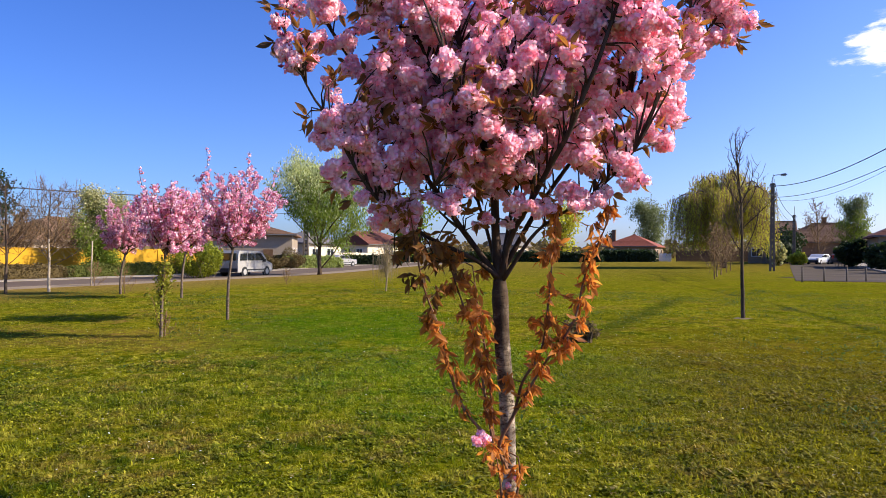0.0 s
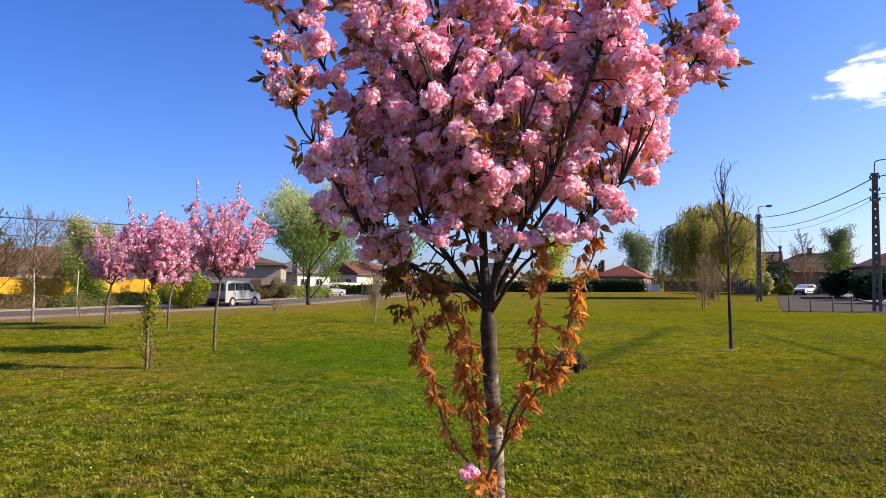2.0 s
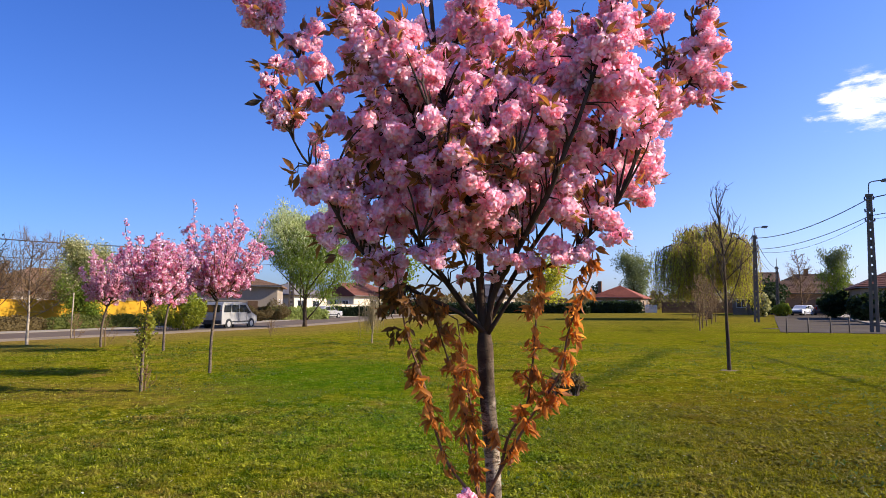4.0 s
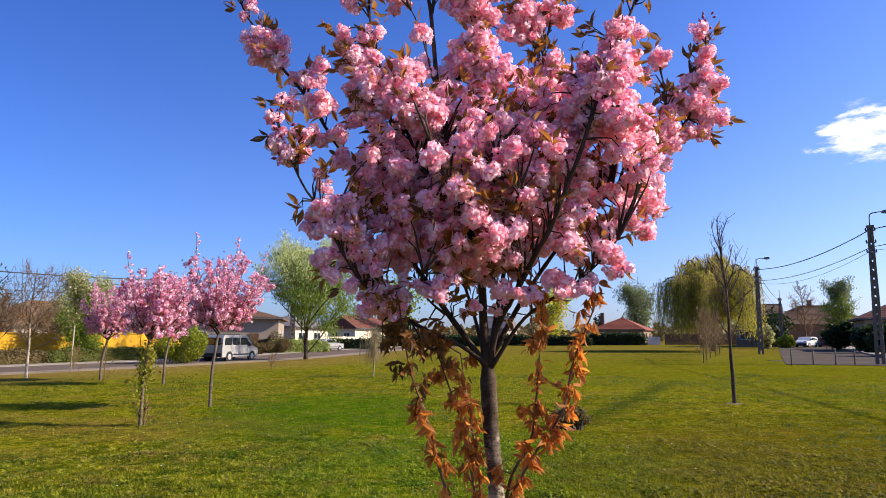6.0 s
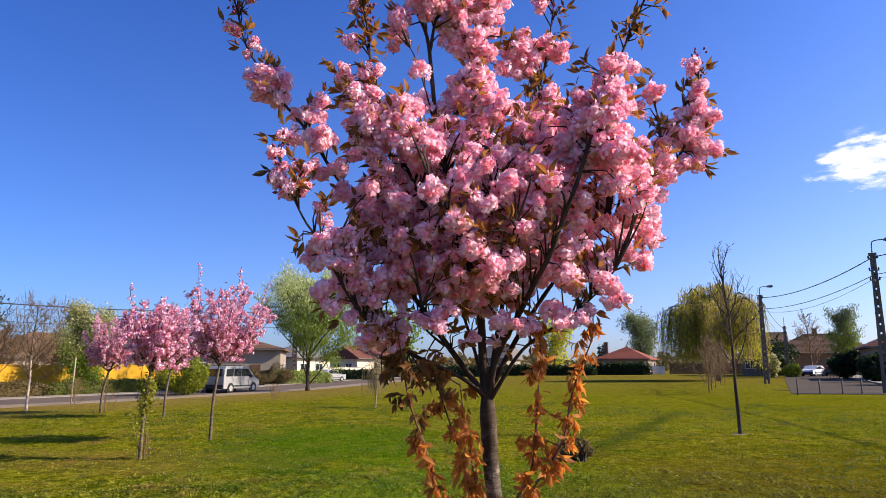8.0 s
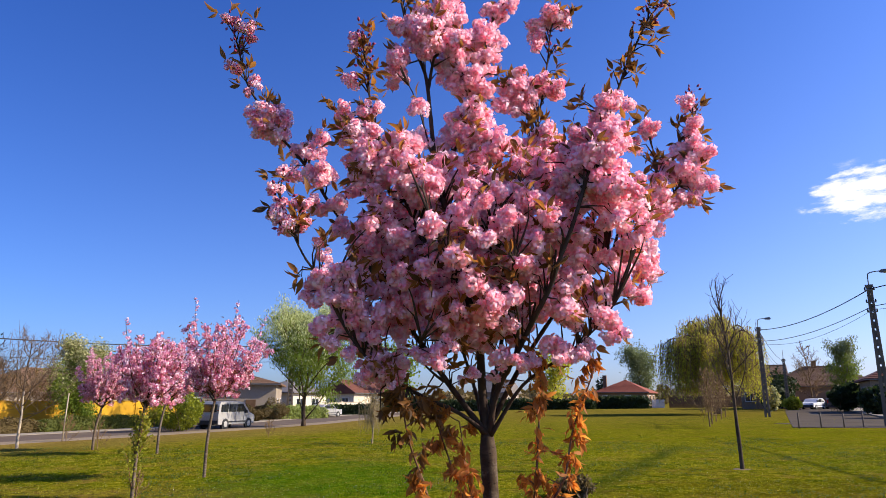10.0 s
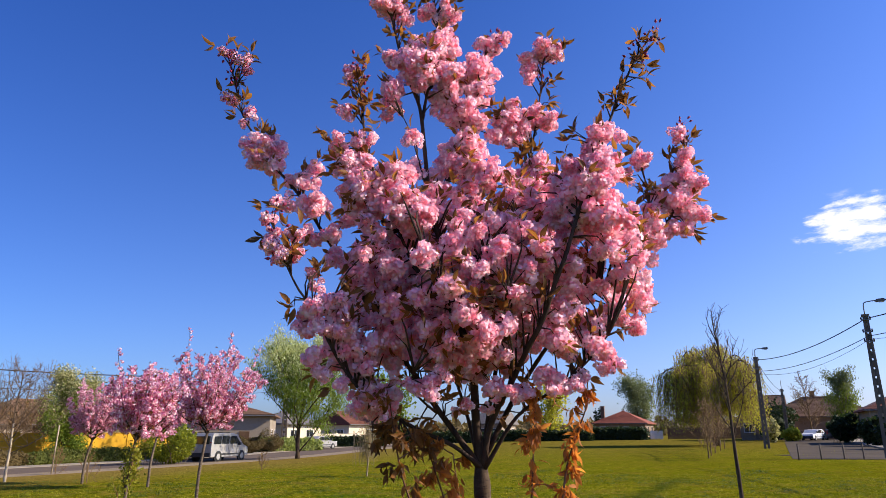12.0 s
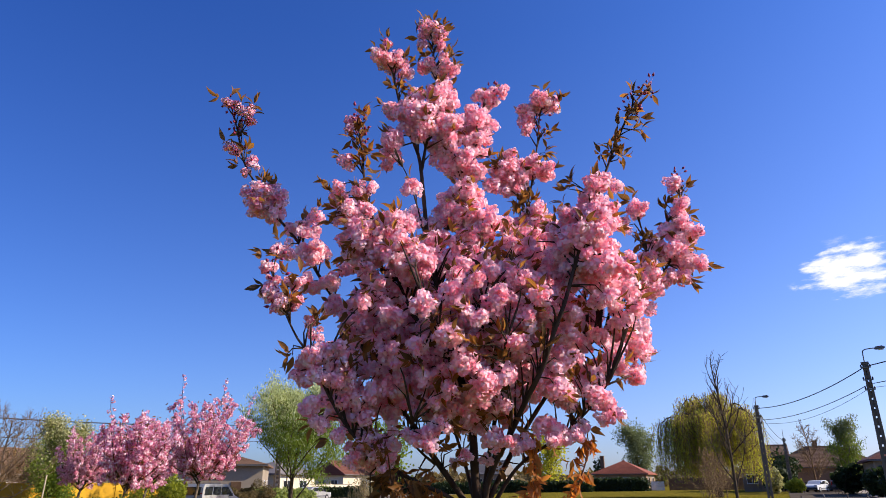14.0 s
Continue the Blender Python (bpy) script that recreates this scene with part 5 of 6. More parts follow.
def shrub(seed, name, at, w, d, h, leaf, leaf_size, count, label, category="shrub", heading=0.0, lump=0.25, core=True):
    """A bush or hedge: stems inside, a solid filler core and an uneven skin of leaves."""
    rng = np.random.default_rng(seed)
    ob = thing(name, at, label, category, heading)
    stems = bmesh.new()
    for _ in range(14):
        b = Vector((rng.uniform(-w, w) * 0.42, rng.uniform(-d, d) * 0.35, -0.05))
        tube(stems, branch_line(rng, b, rng.normal(0, 0.35, 3) + np.array([0, 0, 1]), h * 0.8, 0.1, 0.2, h * 0.2), (0.02, 0.006), 4)
    part("stemwork", stems, M["twig"], ob, "", kind="stuff")
    u = rng.uniform(-1, 1, (count, 3))
    u[:, 2] = rng.uniform(0, 1, count)
    edge = rng.integers(0, 3, count)
    u[edge == 0, 1] = np.sign(u[edge == 0, 1]) * rng.uniform(0.75, 1.0, (edge == 0).sum())
    u[edge == 1, 2] = rng.uniform(0.75, 1.0, (edge == 1).sum())
    P = u * np.array([w / 2, d / 2, h])
    dome = category == "shrub"
    if dome:
        g = rng.normal(0, 1, (count, 3))
        g /= np.linalg.norm(g, axis=1)[:, None]
        g *= rng.uniform(0.7, 1.0, count)[:, None]
        P = np.stack([g[:, 0] * w / 2, g[:, 1] * d / 2, (g[:, 2] * 0.5 + 0.5) ** 0.8 * h], -1)
        q = np.array([noise.noise((p[0] * 2.2 / w, p[1] * 2.2 / w, p[2] * 2.2 / h + seed)) for p in P])
        P *= (1 + 0.5 * q)[:, None]
        u = g * 0
    f = np.array([noise.noise((p[0] * 1.1 / max(0.5, h), p[1] * 1.1, seed)) for p in P])
    P[:, 2] *= 1 + lump * f
    P[:, 1] *= 1 + lump * f
    r = np.abs(u[:, 0])
    P[:, 2] *= np.where(r > 0.85, 1 - (r - 0.85) * 2.2, 1)
    me = scatter("foliage", LEAF_V, LEAF_F, P, spins(rng, count), rng.uniform(0.6, 1.4, count) * leaf_size, M[leaf])
    part("foliage", me, M[leaf], ob, "", kind="stuff")
    if not core:
        return ob
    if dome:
        # solid dark ball added to stand in for shade deep in the bush
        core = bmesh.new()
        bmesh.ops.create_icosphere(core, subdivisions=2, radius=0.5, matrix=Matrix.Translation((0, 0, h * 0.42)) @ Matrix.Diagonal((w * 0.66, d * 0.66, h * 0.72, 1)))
        part("filler_core", core, M["dark_leaf"], ob)
        return ob
    core = bx(-w * 0.46, w * 0.46, -d * 0.33, d * 0.33, 0, h * 0.8, 0.1 * h)
    part("filler_core", core, M[leaf], ob)
    return ob


hero_cherry()
small_cherry(11, spot(-18.38, 16.0), 3.5, 2.4, 1.66, 0.26, "young cherry tree in pink blossom on the lawn", 0.031, spires=((-0.62, 0.2, 2.9, 4.0), (0.5, -0.1, 3.1, 3.95), (1.1, 0.1, 2.8, 3.6)), limbs=26)
small_cherry(12, spot(-23.48, 13.1), 3.0, 1.45, 1.55, 0.16, "young cherry tree in pink blossom with leafy shoots at its foot", 0.026, foot_shoots=True, spires=((-0.5, 0.1, 2.6, 3.12),), limbs=19)
small_cherry(13, spot(-21.99, 24.6), 3.75, 2.7, 1.6, 0.3, "young cherry tree in pink blossom behind two others", 0.038, limbs=26)
small_cherry(14, spot(-26.50, 28.0), 3.75, 2.6, 1.5, 0.4, "young cherry tree in deeper pink blossom near the road", 0.04, limbs=26)

bare_tree(121, "bare_tree", spot(24.88, 16.9), 4.5, 2.35, 1.6, "leafless young tree with upswept branches on the lawn", 0.044, limbs=20, fine=3, upright=1.7, twig_r=0.005)
bare_tree(22, "sapling", spot(-31.34, 31.0), 4.6, 4.4, 1.2, "leafless sapling with a lime-washed trunk", 0.05, "twig", 26, 2.2, 0.7, 9, "saplings", 0.007)
bare_tree(23, "sapling", spot(-34.07, 30.5), 4.8, 3.6, 1.2, "dark leafless sapling near the road", 0.055, "bark", 18, 0.0, 0.7, 4, "saplings", 0.010)
weeping_tree(24, "weeping_sapling", spot(-5.06, 27.0), 2.15, 1.3, "twig_leaf", 0.03, 130, "small weeping tree, barely in leaf, with hanging twigs", 0.04, 0.25, per=12, bark="tan_twig", thick=0.009)
crown_tree(25, "silver_willow", spot(-10.8, 49.5), 8.5, 11.0, 0.7, "silver_leaf", 0.135, 42000, "broad willow in silvery spring leaf beside the road", "bark", 0.17, 0.6, 0.27, 1.0, second="spring_leaf", streak=True, full=0.36)
weeping_tree(26, "weeping_willow", spot(23.5, 76.0), 11.0, 11.4, "willow_leaf", 0.125, 2500, "large weeping willow in yellow-green spring leaf", 0.4, 1.4, None, 38, thick=0.05)
crown_tree(27, "poplar", spot(17.9, 150.0), 12.0, 9.5, 2.0, "dull_leaf", 0.30, 10000, "grey-green tree behind the red-roofed house", "bark", 0.25, 0.9, 0.6, 1.5)
crown_tree(28, "birch", spot(32.6, 100.0), 8.4, 5.4, 1.5, "dull_leaf", 0.18, 10000, "birch in thin spring leaf beside the street", "pale_bark", 0.16, 0.8, 0.28, 1.0, second="spring_leaf", streak=True)
bare_tree(29, "bare_tree", spot(30.2, 108.0), 9.6, 7.0, 1.5, "leafless brown-twigged tree in front of the brown house", 0.12, "twig_brown", 22, 0.0, 0.7, 8, twig_r=0.018)
crown_tree(30, "blossom_tree", spot(-28.1, 52.0), 5.3, 5.0, 0.5, "white_bloom", 0.11, 30000, "dark green fruit tree flecked with white bloom behind the hedge", "bark", 0.14, 1.0, 0.3, 0.3, second="spring_leaf")
crown_tree(31, "green_tree", spot(-3.0, 105.0), 9.0, 10.0, 1.0, "spring_leaf", 0.4, 2600, "tree in fresh yellow-green leaf behind the road", "bark", 0.2, 0.8, 0.6, 0.8)
crown_tree(32, "green_tree", spot(10.3, 120.0), 9.5, 8.0, 1.0, "willow_leaf", 0.4, 2600, "tree in fresh yellow-green leaf beyond the lawn", "bark", 0.2, 0.8, 0.6, 0.8)
crown_tree(33, "conifer", spot(-36.2, 48.0), 8.2, 4.2, 0.6, "dark_leaf", 0.13, 12000, "dark evergreen at the edge of the garden", "bark", 0.14, 0.2, 0.25, 0.3)
for i, (az, d, h) in enumerate(((22.8, 42.5, 3.6), (23.0, 47.0, 3.8), (23.3, 52.0, 3.9), (23.7, 58.0, 4.0), (24.0, 64.0, 4.2))):
    bare_tree(40 + i, "young_tree", spot(az, d), h, 2.6, 0.5, "thin leafless young tree in a row", 0.04, "twig_brown", 18, 0.0, 0.9, 6, "row of young trees", 0.010)

# ---- lattice poles, lamps and wires ----
def lattice_pole(at, height, heading, lamp_out, label, legs=0.34):
    """A tapered ladder-like concrete pole, with a street lamp on a bent steel arm."""
    ob = thing("utility_pole", at, label, "utility pole", heading, "utility poles")
    for side in (-1, 1):
        top, low = side * 0.085, side * legs
        bm = bmesh.new()
        lo = [bm.verts.new((low + x, y, -0.3)) for x, y in ((-0.10, -0.12), (0.10, -0.12), (0.10, 0.12), (-0.10, 0.12))]
        hi = [bm.verts.new((top + x, y, height)) for x, y in ((-0.06, -0.09), (0.06, -0.09), (0.06, 0.09), (-0.06, 0.09))]
        for k in range(4):
            bm.faces.new((lo[k], lo[(k + 1) % 4], hi[(k + 1) % 4], hi[k]))
        bm.faces.new(lo[::-1])
        bm.faces.new(hi)
        bmesh.ops.bevel(bm, geom=list(bm.edges), offset=0.012, segments=1, affect='EDGES')
        part("leg", bm, M["concrete"], ob)
    z = 0.35
    while z < height:
        w = legs - (legs - 0.085) * z / height - 0.05
        part("rung", bx(-w, w, -0.07, 0.07, z, z + (0.22 if z < height * 0.3 else 0.39), 0.01), M["concrete"], ob)
        z += 0.5
    part("cap", bx(-0.2, 0.2, -0.11, 0.11, height - 0.05, height + 0.10, 0.02), M["concrete"], ob)
    for k, zz in enumerate((height - 0.25, height - 0.95, height - 1.5)):
        part("bracket", bx(-0.25, 0.25, -0.13, -0.09, zz, zz + 0.07), M["steel"], ob)
        for side in (-0.22, 0.22):
            part("insulator", tube(bmesh.new(), [Vector((side, -0.11, zz + 0.06)), Vector((side, -0.11, zz + 0.12)), Vector((side, -0.11, zz + 0.2))], [0.035, 0.05, 0.03], 8), M["plastic"], ob)
    if lamp_out:
        arm = resample([(0.0, 0.12, height - 0.7), (0.0, 0.12, height + 0.55), (lamp_out * 0.06, 0.12, height + 0.78), (lamp_out * 0.25, 0.12, height + 0.84), (lamp_out * 0.55, 0.12, height + 0.86)], 0.12)
        part("lamp_arm", tube(bmesh.new(), arm, (0.035, 0.03), 8), M["steel"], ob, "bent steel lamp arm", True)
        x0, x1 = sorted((lamp_out * 0.5, lamp_out))
        head = part("lamp_head", prism([(x0, height + 0.80), (x0 + 0.1, height + 0.76), (x1 - 0.1, height + 0.78), (x1, height + 0.86), (x1 - 0.15, height + 0.95), (x0 + 0.1, height + 0.93)], 0.0, 0.24, 0.02), M["steel"], ob, "grey street lamp head")
        part("lens", bx(x0 + 0.2, x1 - 0.12, 0.04, 0.20, height + 0.73, height + 0.77, 0.01), M["lamp_clear"], head)
    return ob


POLES = [(34.82, 43.8, 7.75), (27.02, 64.7, 7.75), (28.54, 101.0, 6.7)]
for i, (az, d, h) in enumerate(POLES):
    lattice_pole(spot(az, d), h, -az if i < 2 else -az, 1.15 if i < 2 else 0, "ladder-like concrete utility pole with a street lamp" if i < 2 else "distant ladder-like concrete utility pole", 0.15)
part("mast", tube(bmesh.new(), [spot(28.54, 101.0) + Vector((0, 0, z)) for z in (6.6, 7.3, 8.0)], (0.04, 0.03), 6), M["steel"], bpy.data.objects["utility_pole.002"]).matrix_parent_inverse = bpy.data.objects["utility_pole.002"].matrix_world.inverted()


def wire(a, b, sag, r, label):
    pts = [a.lerp(b, t) + Vector((0, 0, -4 * sag * t * (1 - t))) for t in np.linspace(0, 1, 22)]
    part("overhead_wire", tube(bmesh.new(), pts, (r, r), 5), M["wire"], None, label, True, "wire")


p1, p2, p3 = (spot(az, d) for az, d, h in POLES)
p0 = p1 + (p1 - p2) * 1.6
for drop, sag, r in ((0.15, 0.55, 0.03), (1.15, 0.5, 0.022), (1.35, 0.75, 0.012)):
    up = Vector((0, 0, 7.75 - drop))
    wire(p1 + up, p2 + up, sag, r, "black overhead cable between two poles")
    wire(p0 + up, p1 + up, sag, r, "black overhead cable leading to a pole")
    wire(p2 + up, p3 + up - Vector((0, 0, 1.05)), sag, r * 0.8, "black overhead cable running on to a far pole")
wl, wr = spot(-46, 62), spot(-12, 78)
wire(wl + Vector((0, 0, 7.5)), wr + Vector((0, 0, 8.2)), 0.75, 0.05, "black overhead cable above the gardens")
wire(wl + Vector((0, 0, 6.2)), wr + Vector((0, 0, 6.4)), 0.75, 0.03, "thin overhead cable above the gardens")
for p, az in ((wl, -46), (wr, -12)):
    lattice_pole(p, 8.1, 0, 0, "concrete utility pole among the gardens", 0.3)


# ---- houses, walls and fences ----
def window(parent, m, w, h, label=""):
    ob = part("window", bx(-w / 2, w / 2, -0.05, 0.06, 0, h, 0.01), M["white_wall"], parent, label)
    ob.matrix_local = m
    part("pane", bx(-w / 2 + 0.07, -0.03, -0.062, -0.03, 0.07, h - 0.07), M["glass"], ob, "dark glass pane")
    part("pane", bx(0.03, w / 2 - 0.07, -0.062, -0.03, 0.07, h - 0.07), M["glass"], ob, "dark glass pane")
    part("sill", bx(-w / 2 - 0.08, w / 2 + 0.08, -0.16, -0.04, -0.06, 0.0, 0.01), M["kerb"], ob)
    return ob


def house(at, heading, w, d, eave, ridge, wall, roof, label, hip=True, windows=((-0.3, 1.0), (0.15, 1.0)), door=None, chimney=(0.2, 0.2), over=0.5):
    """A low house: walls, tiled roof with courses, chimney, windows and door. Its front looks along local -y."""
    ob = thing("house", at, label, "house", heading)
    part("wall", bx(-w / 2, w / 2, -d / 2, d / 2, -0.4, eave, 0.02), M[wall], ob)
    bm = bmesh.new()
    W, D = w / 2 + over, d / 2 + over
    inset = D if hip else 0.0
    inset = min(inset, W * 0.95)
    thick = 0.18
    rx = W - inset
    b = [bm.verts.new(p) for p in ((-W, -D, eave), (W, -D, eave), (W, D, eave), (-W, D, eave))]
    t = [bm.verts.new(p) for p in ((-W, -D, eave + thick), (W, -D, eave + thick), (W, D, eave + thick), (-W, D, eave + thick))]
    r = [bm.verts.new((-rx, 0, ridge)), bm.verts.new((rx, 0, ridge))]
    for f in ((b[3], b[2], b[1], b[0]), (b[0], b[1], t[1], t[0]), (b[1], b[2], t[2], t[1]), (b[2], b[3], t[3], t[2]), (b[3], b[0], t[0], t[3]),
              (t[0], t[1], r[1], r[0]), (t[2], t[3], r[0], r[1]), (t[1], t[2], r[1]), (t[3], t[0], r[0])):
        bm.faces.new(f)
    bmesh.ops.recalc_face_normals(bm, faces=bm.faces)
    rf = part("roof", bm, M[roof], ob)
    # tile courses on both long slopes
    n = max(6, int(math.hypot(D, ridge - eave) / 0.42))
    for side in (-1, 1):
        bm = bmesh.new()
        for k in range(n):
            s0 = k / n
            y0, z0 = side * D * (1 - s0), eave + thick + (ridge - eave - thick) * s0
            half = W - inset * s0
            box(bm, -half + 0.05, half - 0.05, y0 - 0.06 if side > 0 else y0 - 0.02, y0 + 0.02 if side > 0 else y0 + 0.06, z0 + 0.0, z0 + 0.028)
        part("tile_coursing", bm, M[roof], rf, "", kind="stuff")
    part("ridge", tube(bmesh.new(), [Vector((-rx, 0, ridge)), Vector((0, 0, ridge + 0.01)), Vector((rx, 0, ridge))], (0.13, 0.13), 8), M[roof], rf)
    if chimney:
        cx, cy = chimney[0] * w, chimney[1] * d
        z0 = eave + (ridge - eave) * 0.4
        ch = part("chimney", bx(cx - 0.35, cx + 0.35, cy - 0.3, cy + 0.3, z0, ridge + 0.9, 0.02), M["brown_tile"], ob)
        part("chimney_cap", bx(cx - 0.42, cx + 0.42, cy - 0.37, cy + 0.37, ridge + 0.9, ridge + 1.0, 0.01), M["kerb"], ch)
    part("gutter", bx(-W, W, -D - 0.1, -D - 0.003, eave + 0.02, eave + 0.13, 0.02), M["steel"], ob)
    for fx, z0 in windows:
        window(ob, Matrix.Translation((fx * w, -d / 2 - 0.02, z0)), 1.5, 1.3)
    for fy in (-0.2, 0.25):
        window(ob, pose(w / 2 + 0.02, fy * d, 1.0, 0, 0, 90), 1.2, 1.3)
        window(ob, pose(-w / 2 - 0.02, fy * d, 1.0, 0, 0, -90), 1.2, 1.3)
    if door is not None:
        dr = part("door", bx(door * w - 0.5, door * w + 0.5, -d / 2 - 0.06, -d / 2 + 0.04, 0, 2.1, 0.01), M["wood"], ob)
        part("door_handle", bx(door * w + 0.34, door * w + 0.40, -d / 2 - 0.11, -d / 2 - 0.06, 1.0, 1.12, 0.01), M["steel"], dr)
    return ob


def wall_run(name, a, b, h, thick, material, label, category, pier=3.2, cap="kerb"):
    """A garden wall with piers and a coping."""
    d = b - a
    ob = thing(name, a, label, category, math.degrees(math.atan2(d.y, d.x)))
    L = math.hypot(d.x, d.y)
    part("panel", bx(0, L, -thick / 2, thick / 2, -0.5, h), M[material], ob)
    n = int(L / pier)
    for i in range(n + 1):
        x = L * i / n
        part("pier", bx(x - 0.2, x + 0.2, -thick / 2 - 0.06, thick / 2 + 0.06, -0.5, h + 0.12, 0.01), M[material], ob)
    part("coping", bx(0, L, -thick / 2 - 0.05, thick / 2 + 0.05, h + 0.003, h + 0.07, 0.01), M[cap], ob)
    return ob


def board_fence(a, b, h, material, label, step=0.16):
    d = b - a
    ob = thing("fence", a, label, "fence", math.degrees(math.atan2(d.y, d.x)))
    L = math.hypot(d.x, d.y)
    n = int(L / step)
    board = finish("board", bx(-step * 0.44, step * 0.44, -0.012, 0.012, 0.05, h, 0.004), M[material])
    for i in range(min(n, 290)):
        o = part("board", board, M[material], ob)
        o.location = (L * (i + 0.5) / n, 0, 0.02 * math.sin(i * 2.3))
    for z in (0.35, h - 0.3):
        part("rail", bx(0, L, 0.014, 0.06, z, z + 0.09), M[material], ob)
    for i in range(int(L / 2.5) + 1):
        part("post", bx(i * 2.5 - 0.06, i * 2.5 + 0.06, 0.062, 0.17, -0.3, h + 0.05, 0.01), M["wood"], ob)
    return ob


# far side of the left road
wall_run("garden_wall", Vector((-40.3, 22.6, -0.55)), Vector((-21.6, 57.6, -0.45)), 2.0, 0.25, "yellow_wall", "bright yellow rendered garden wall with piers", "wall", 4.0, "yellow_wall")
shrub(51, "hedge", Vector((-28.5, 35.2, ground_z(-28.5, 35.2))), 16.5, 1.4, 0.95, "hedge_leaf", 0.09, 15000, "clipped brownish hedge along the road", "hedge", 62)
shrub(52, "hedge", Vector((-21.5, 48.5, ground_z(-21.5, 48.5))), 14.5, 1.4, 0.9, "olive_leaf", 0.09, 14000, "clipped olive hedge along the road", "hedge", 62)
house(spot(-30.8, 84), 62, 13, 10, 2.9, 5.6, "taupe_wall", "brown_tile", "low house with a brown tiled hip roof behind trees", True, chimney=None)
house(spot(-16.6, 78), 10, 10, 12, 3.6, 5.2, "taupe_wall", "brown_tile", "taupe rendered house with a dark shallow roof", True, chimney=None, windows=((-0.3, 1.0),), door=0.25)
house(spot(-12.3, 92), 62, 7, 8, 2.9, 4.6, "cream_wall", "grey_tile", "pale stone-faced house half hidden by shrubs", True, chimney=None)
house(spot(-6.2, 112), 62, 11, 10, 2.9, 5.6, "cream_wall", "dark_red_tile", "cream house with a red-brown tiled roof", True, chimney=(0.1, 0.1))
house(spot(-7.1, 103), 62, 4.5, 5, 2.9, 4.9, "cream_wall", "dark_red_tile", "small cream gabled annexe with a red-brown roof", False, chimney=None, windows=())
wall_run("garden_wall", spot(-11.5, 88), spot(-6.0, 98), 1.7, 0.25, "cream_wall", "low cream rendered garden wall", "wall", 4.0)
shrub(53, "hedge", spot(-11.8, 72.0), 8.0, 1.8, 1.3, "willow_grey", 0.2, 4000, "low green garden hedge by the road", "hedge", 40)
shrub(54, "hedge", spot(-6.5, 90.0), 9.0, 1.4, 1.25, "dark_leaf", 0.25, 2500, "dark clipped hedge beside the road", "hedge", 10)
for i, (az, d, w, h) in enumerate(((-15.0, 66, 3, 1.2), (-13.4, 70, 3.5, 1.6), (-20.9, 44.5, 3.2, 1.9))):
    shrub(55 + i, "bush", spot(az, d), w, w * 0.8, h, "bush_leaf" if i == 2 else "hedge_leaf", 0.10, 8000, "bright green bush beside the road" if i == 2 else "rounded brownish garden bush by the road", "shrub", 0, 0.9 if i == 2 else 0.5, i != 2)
# thicket of brown twigs behind the hedge
for i, (az, d, h, w) in enumerate(((-33.5, 60, 5.0, 6), (-30.5, 62, 4.4, 6), (-28.6, 57, 3.4, 4), (-23.0, 60, 4.4, 4))):
    bare_tree(60 + i, "bare_shrub", spot(az, d), h, w, 0.3, "tall leafless brown shrub behind the hedge", 0.07, "twig_brown", 30, 0.0, 0.6, 9, twig_r=0.028)
# thin twiggy growth at the foot of a young tree and of the stake
for i, (az, d, h, w) in enumerate(((-26.2, 28.2, 1.5, 1.1), (-28.3, 35.6, 1.3, 1.6), (-23.2, 13.2, 0.55, 0.5), (-13.6, 34.0, 1.0, 1.0))):
    bare_tree(64 + i, "bare_shrub", spot(az, d), h, w, 0.1, "thin reddish-brown leafless shoots in the grass", 0.012, "twig_brown", 12, 0.0, 0.9, 4, twig_r=0.006)
# beyond the lawn
house(spot(5.9, 134), -28, 5.2, 8, 3.0, 5.6, "taupe_wall", "grey_tile", "pale house with a grey gable roof beyond the lawn", False, chimney=None)
shrub(65, "hedge", spot(0.5, 108), 22, 2.0, 1.7, "dark_leaf", 0.35, 4500, "tall dark hedge beyond the lawn", "hedge", -4)
shrub(66, "hedge", spot(9.5, 116), 18, 2.0, 1.6, "dark_leaf", 0.35, 3500, "tall dark hedge beyond the lawn", "hedge", -12)
house(spot(16.5, 134), -28, 9.5, 9, 2.7, 5.2, "brown_wall", "red_tile", "house with a red tiled hip roof beyond the lawn", True, chimney=(-0.42, 0.0))
shrub(67, "hedge", spot(16.0, 120), 10, 2.2, 2.0, "dark_leaf", 0.35, 2600, "dark shrubs in front of the red-roofed house", "hedge", -15)
board_fence(spot(19.9, 124), spot(25.5, 128), 2.0, "wood", "brown board fence beyond the lawn")
board_fence(spot(18.5, 124), spot(19.5, 124), 1.5, "white_wall", "white slatted gate in the fence")
def far_woods():
    """A low belt of trees and gardens round the edge of the view."""
    rng = np.random.default_rng(91)
    n = 26000
    a = rng.uniform(-1.25, 1.25, n)
    d = rng.uniform(190, 300, n)
    top = np.array([3.6 + 2.6 * noise.noise((t * 14.0, 0.3, 0)) + 1.6 * noise.noise((t * 55.0, 4.3, 0)) for t in a])
    z = top * rng.uniform(0, 1, n) ** 0.7
    x, y = d * np.sin(a), d * np.cos(a)
    P = np.stack([x, y, ground_zs(x, y) + z], -1)
    part("far_woods", scatter("far_woods", LEAF_V, LEAF_F, P, spins(rng, n), rng.uniform(0.8, 2.2, n), M["hedge_leaf"]), M["hedge_leaf"], None, "far belt of gardens and trees on the skyline", False, "woods", "stuff")


far_woods()
# along the right-hand street
house(spot(26.9, 112), -27, 6, 8, 4.6, 6.4, "brown_wall", "brown_tile", "tall brown-rendered house end behind the willow", False, chimney=None)
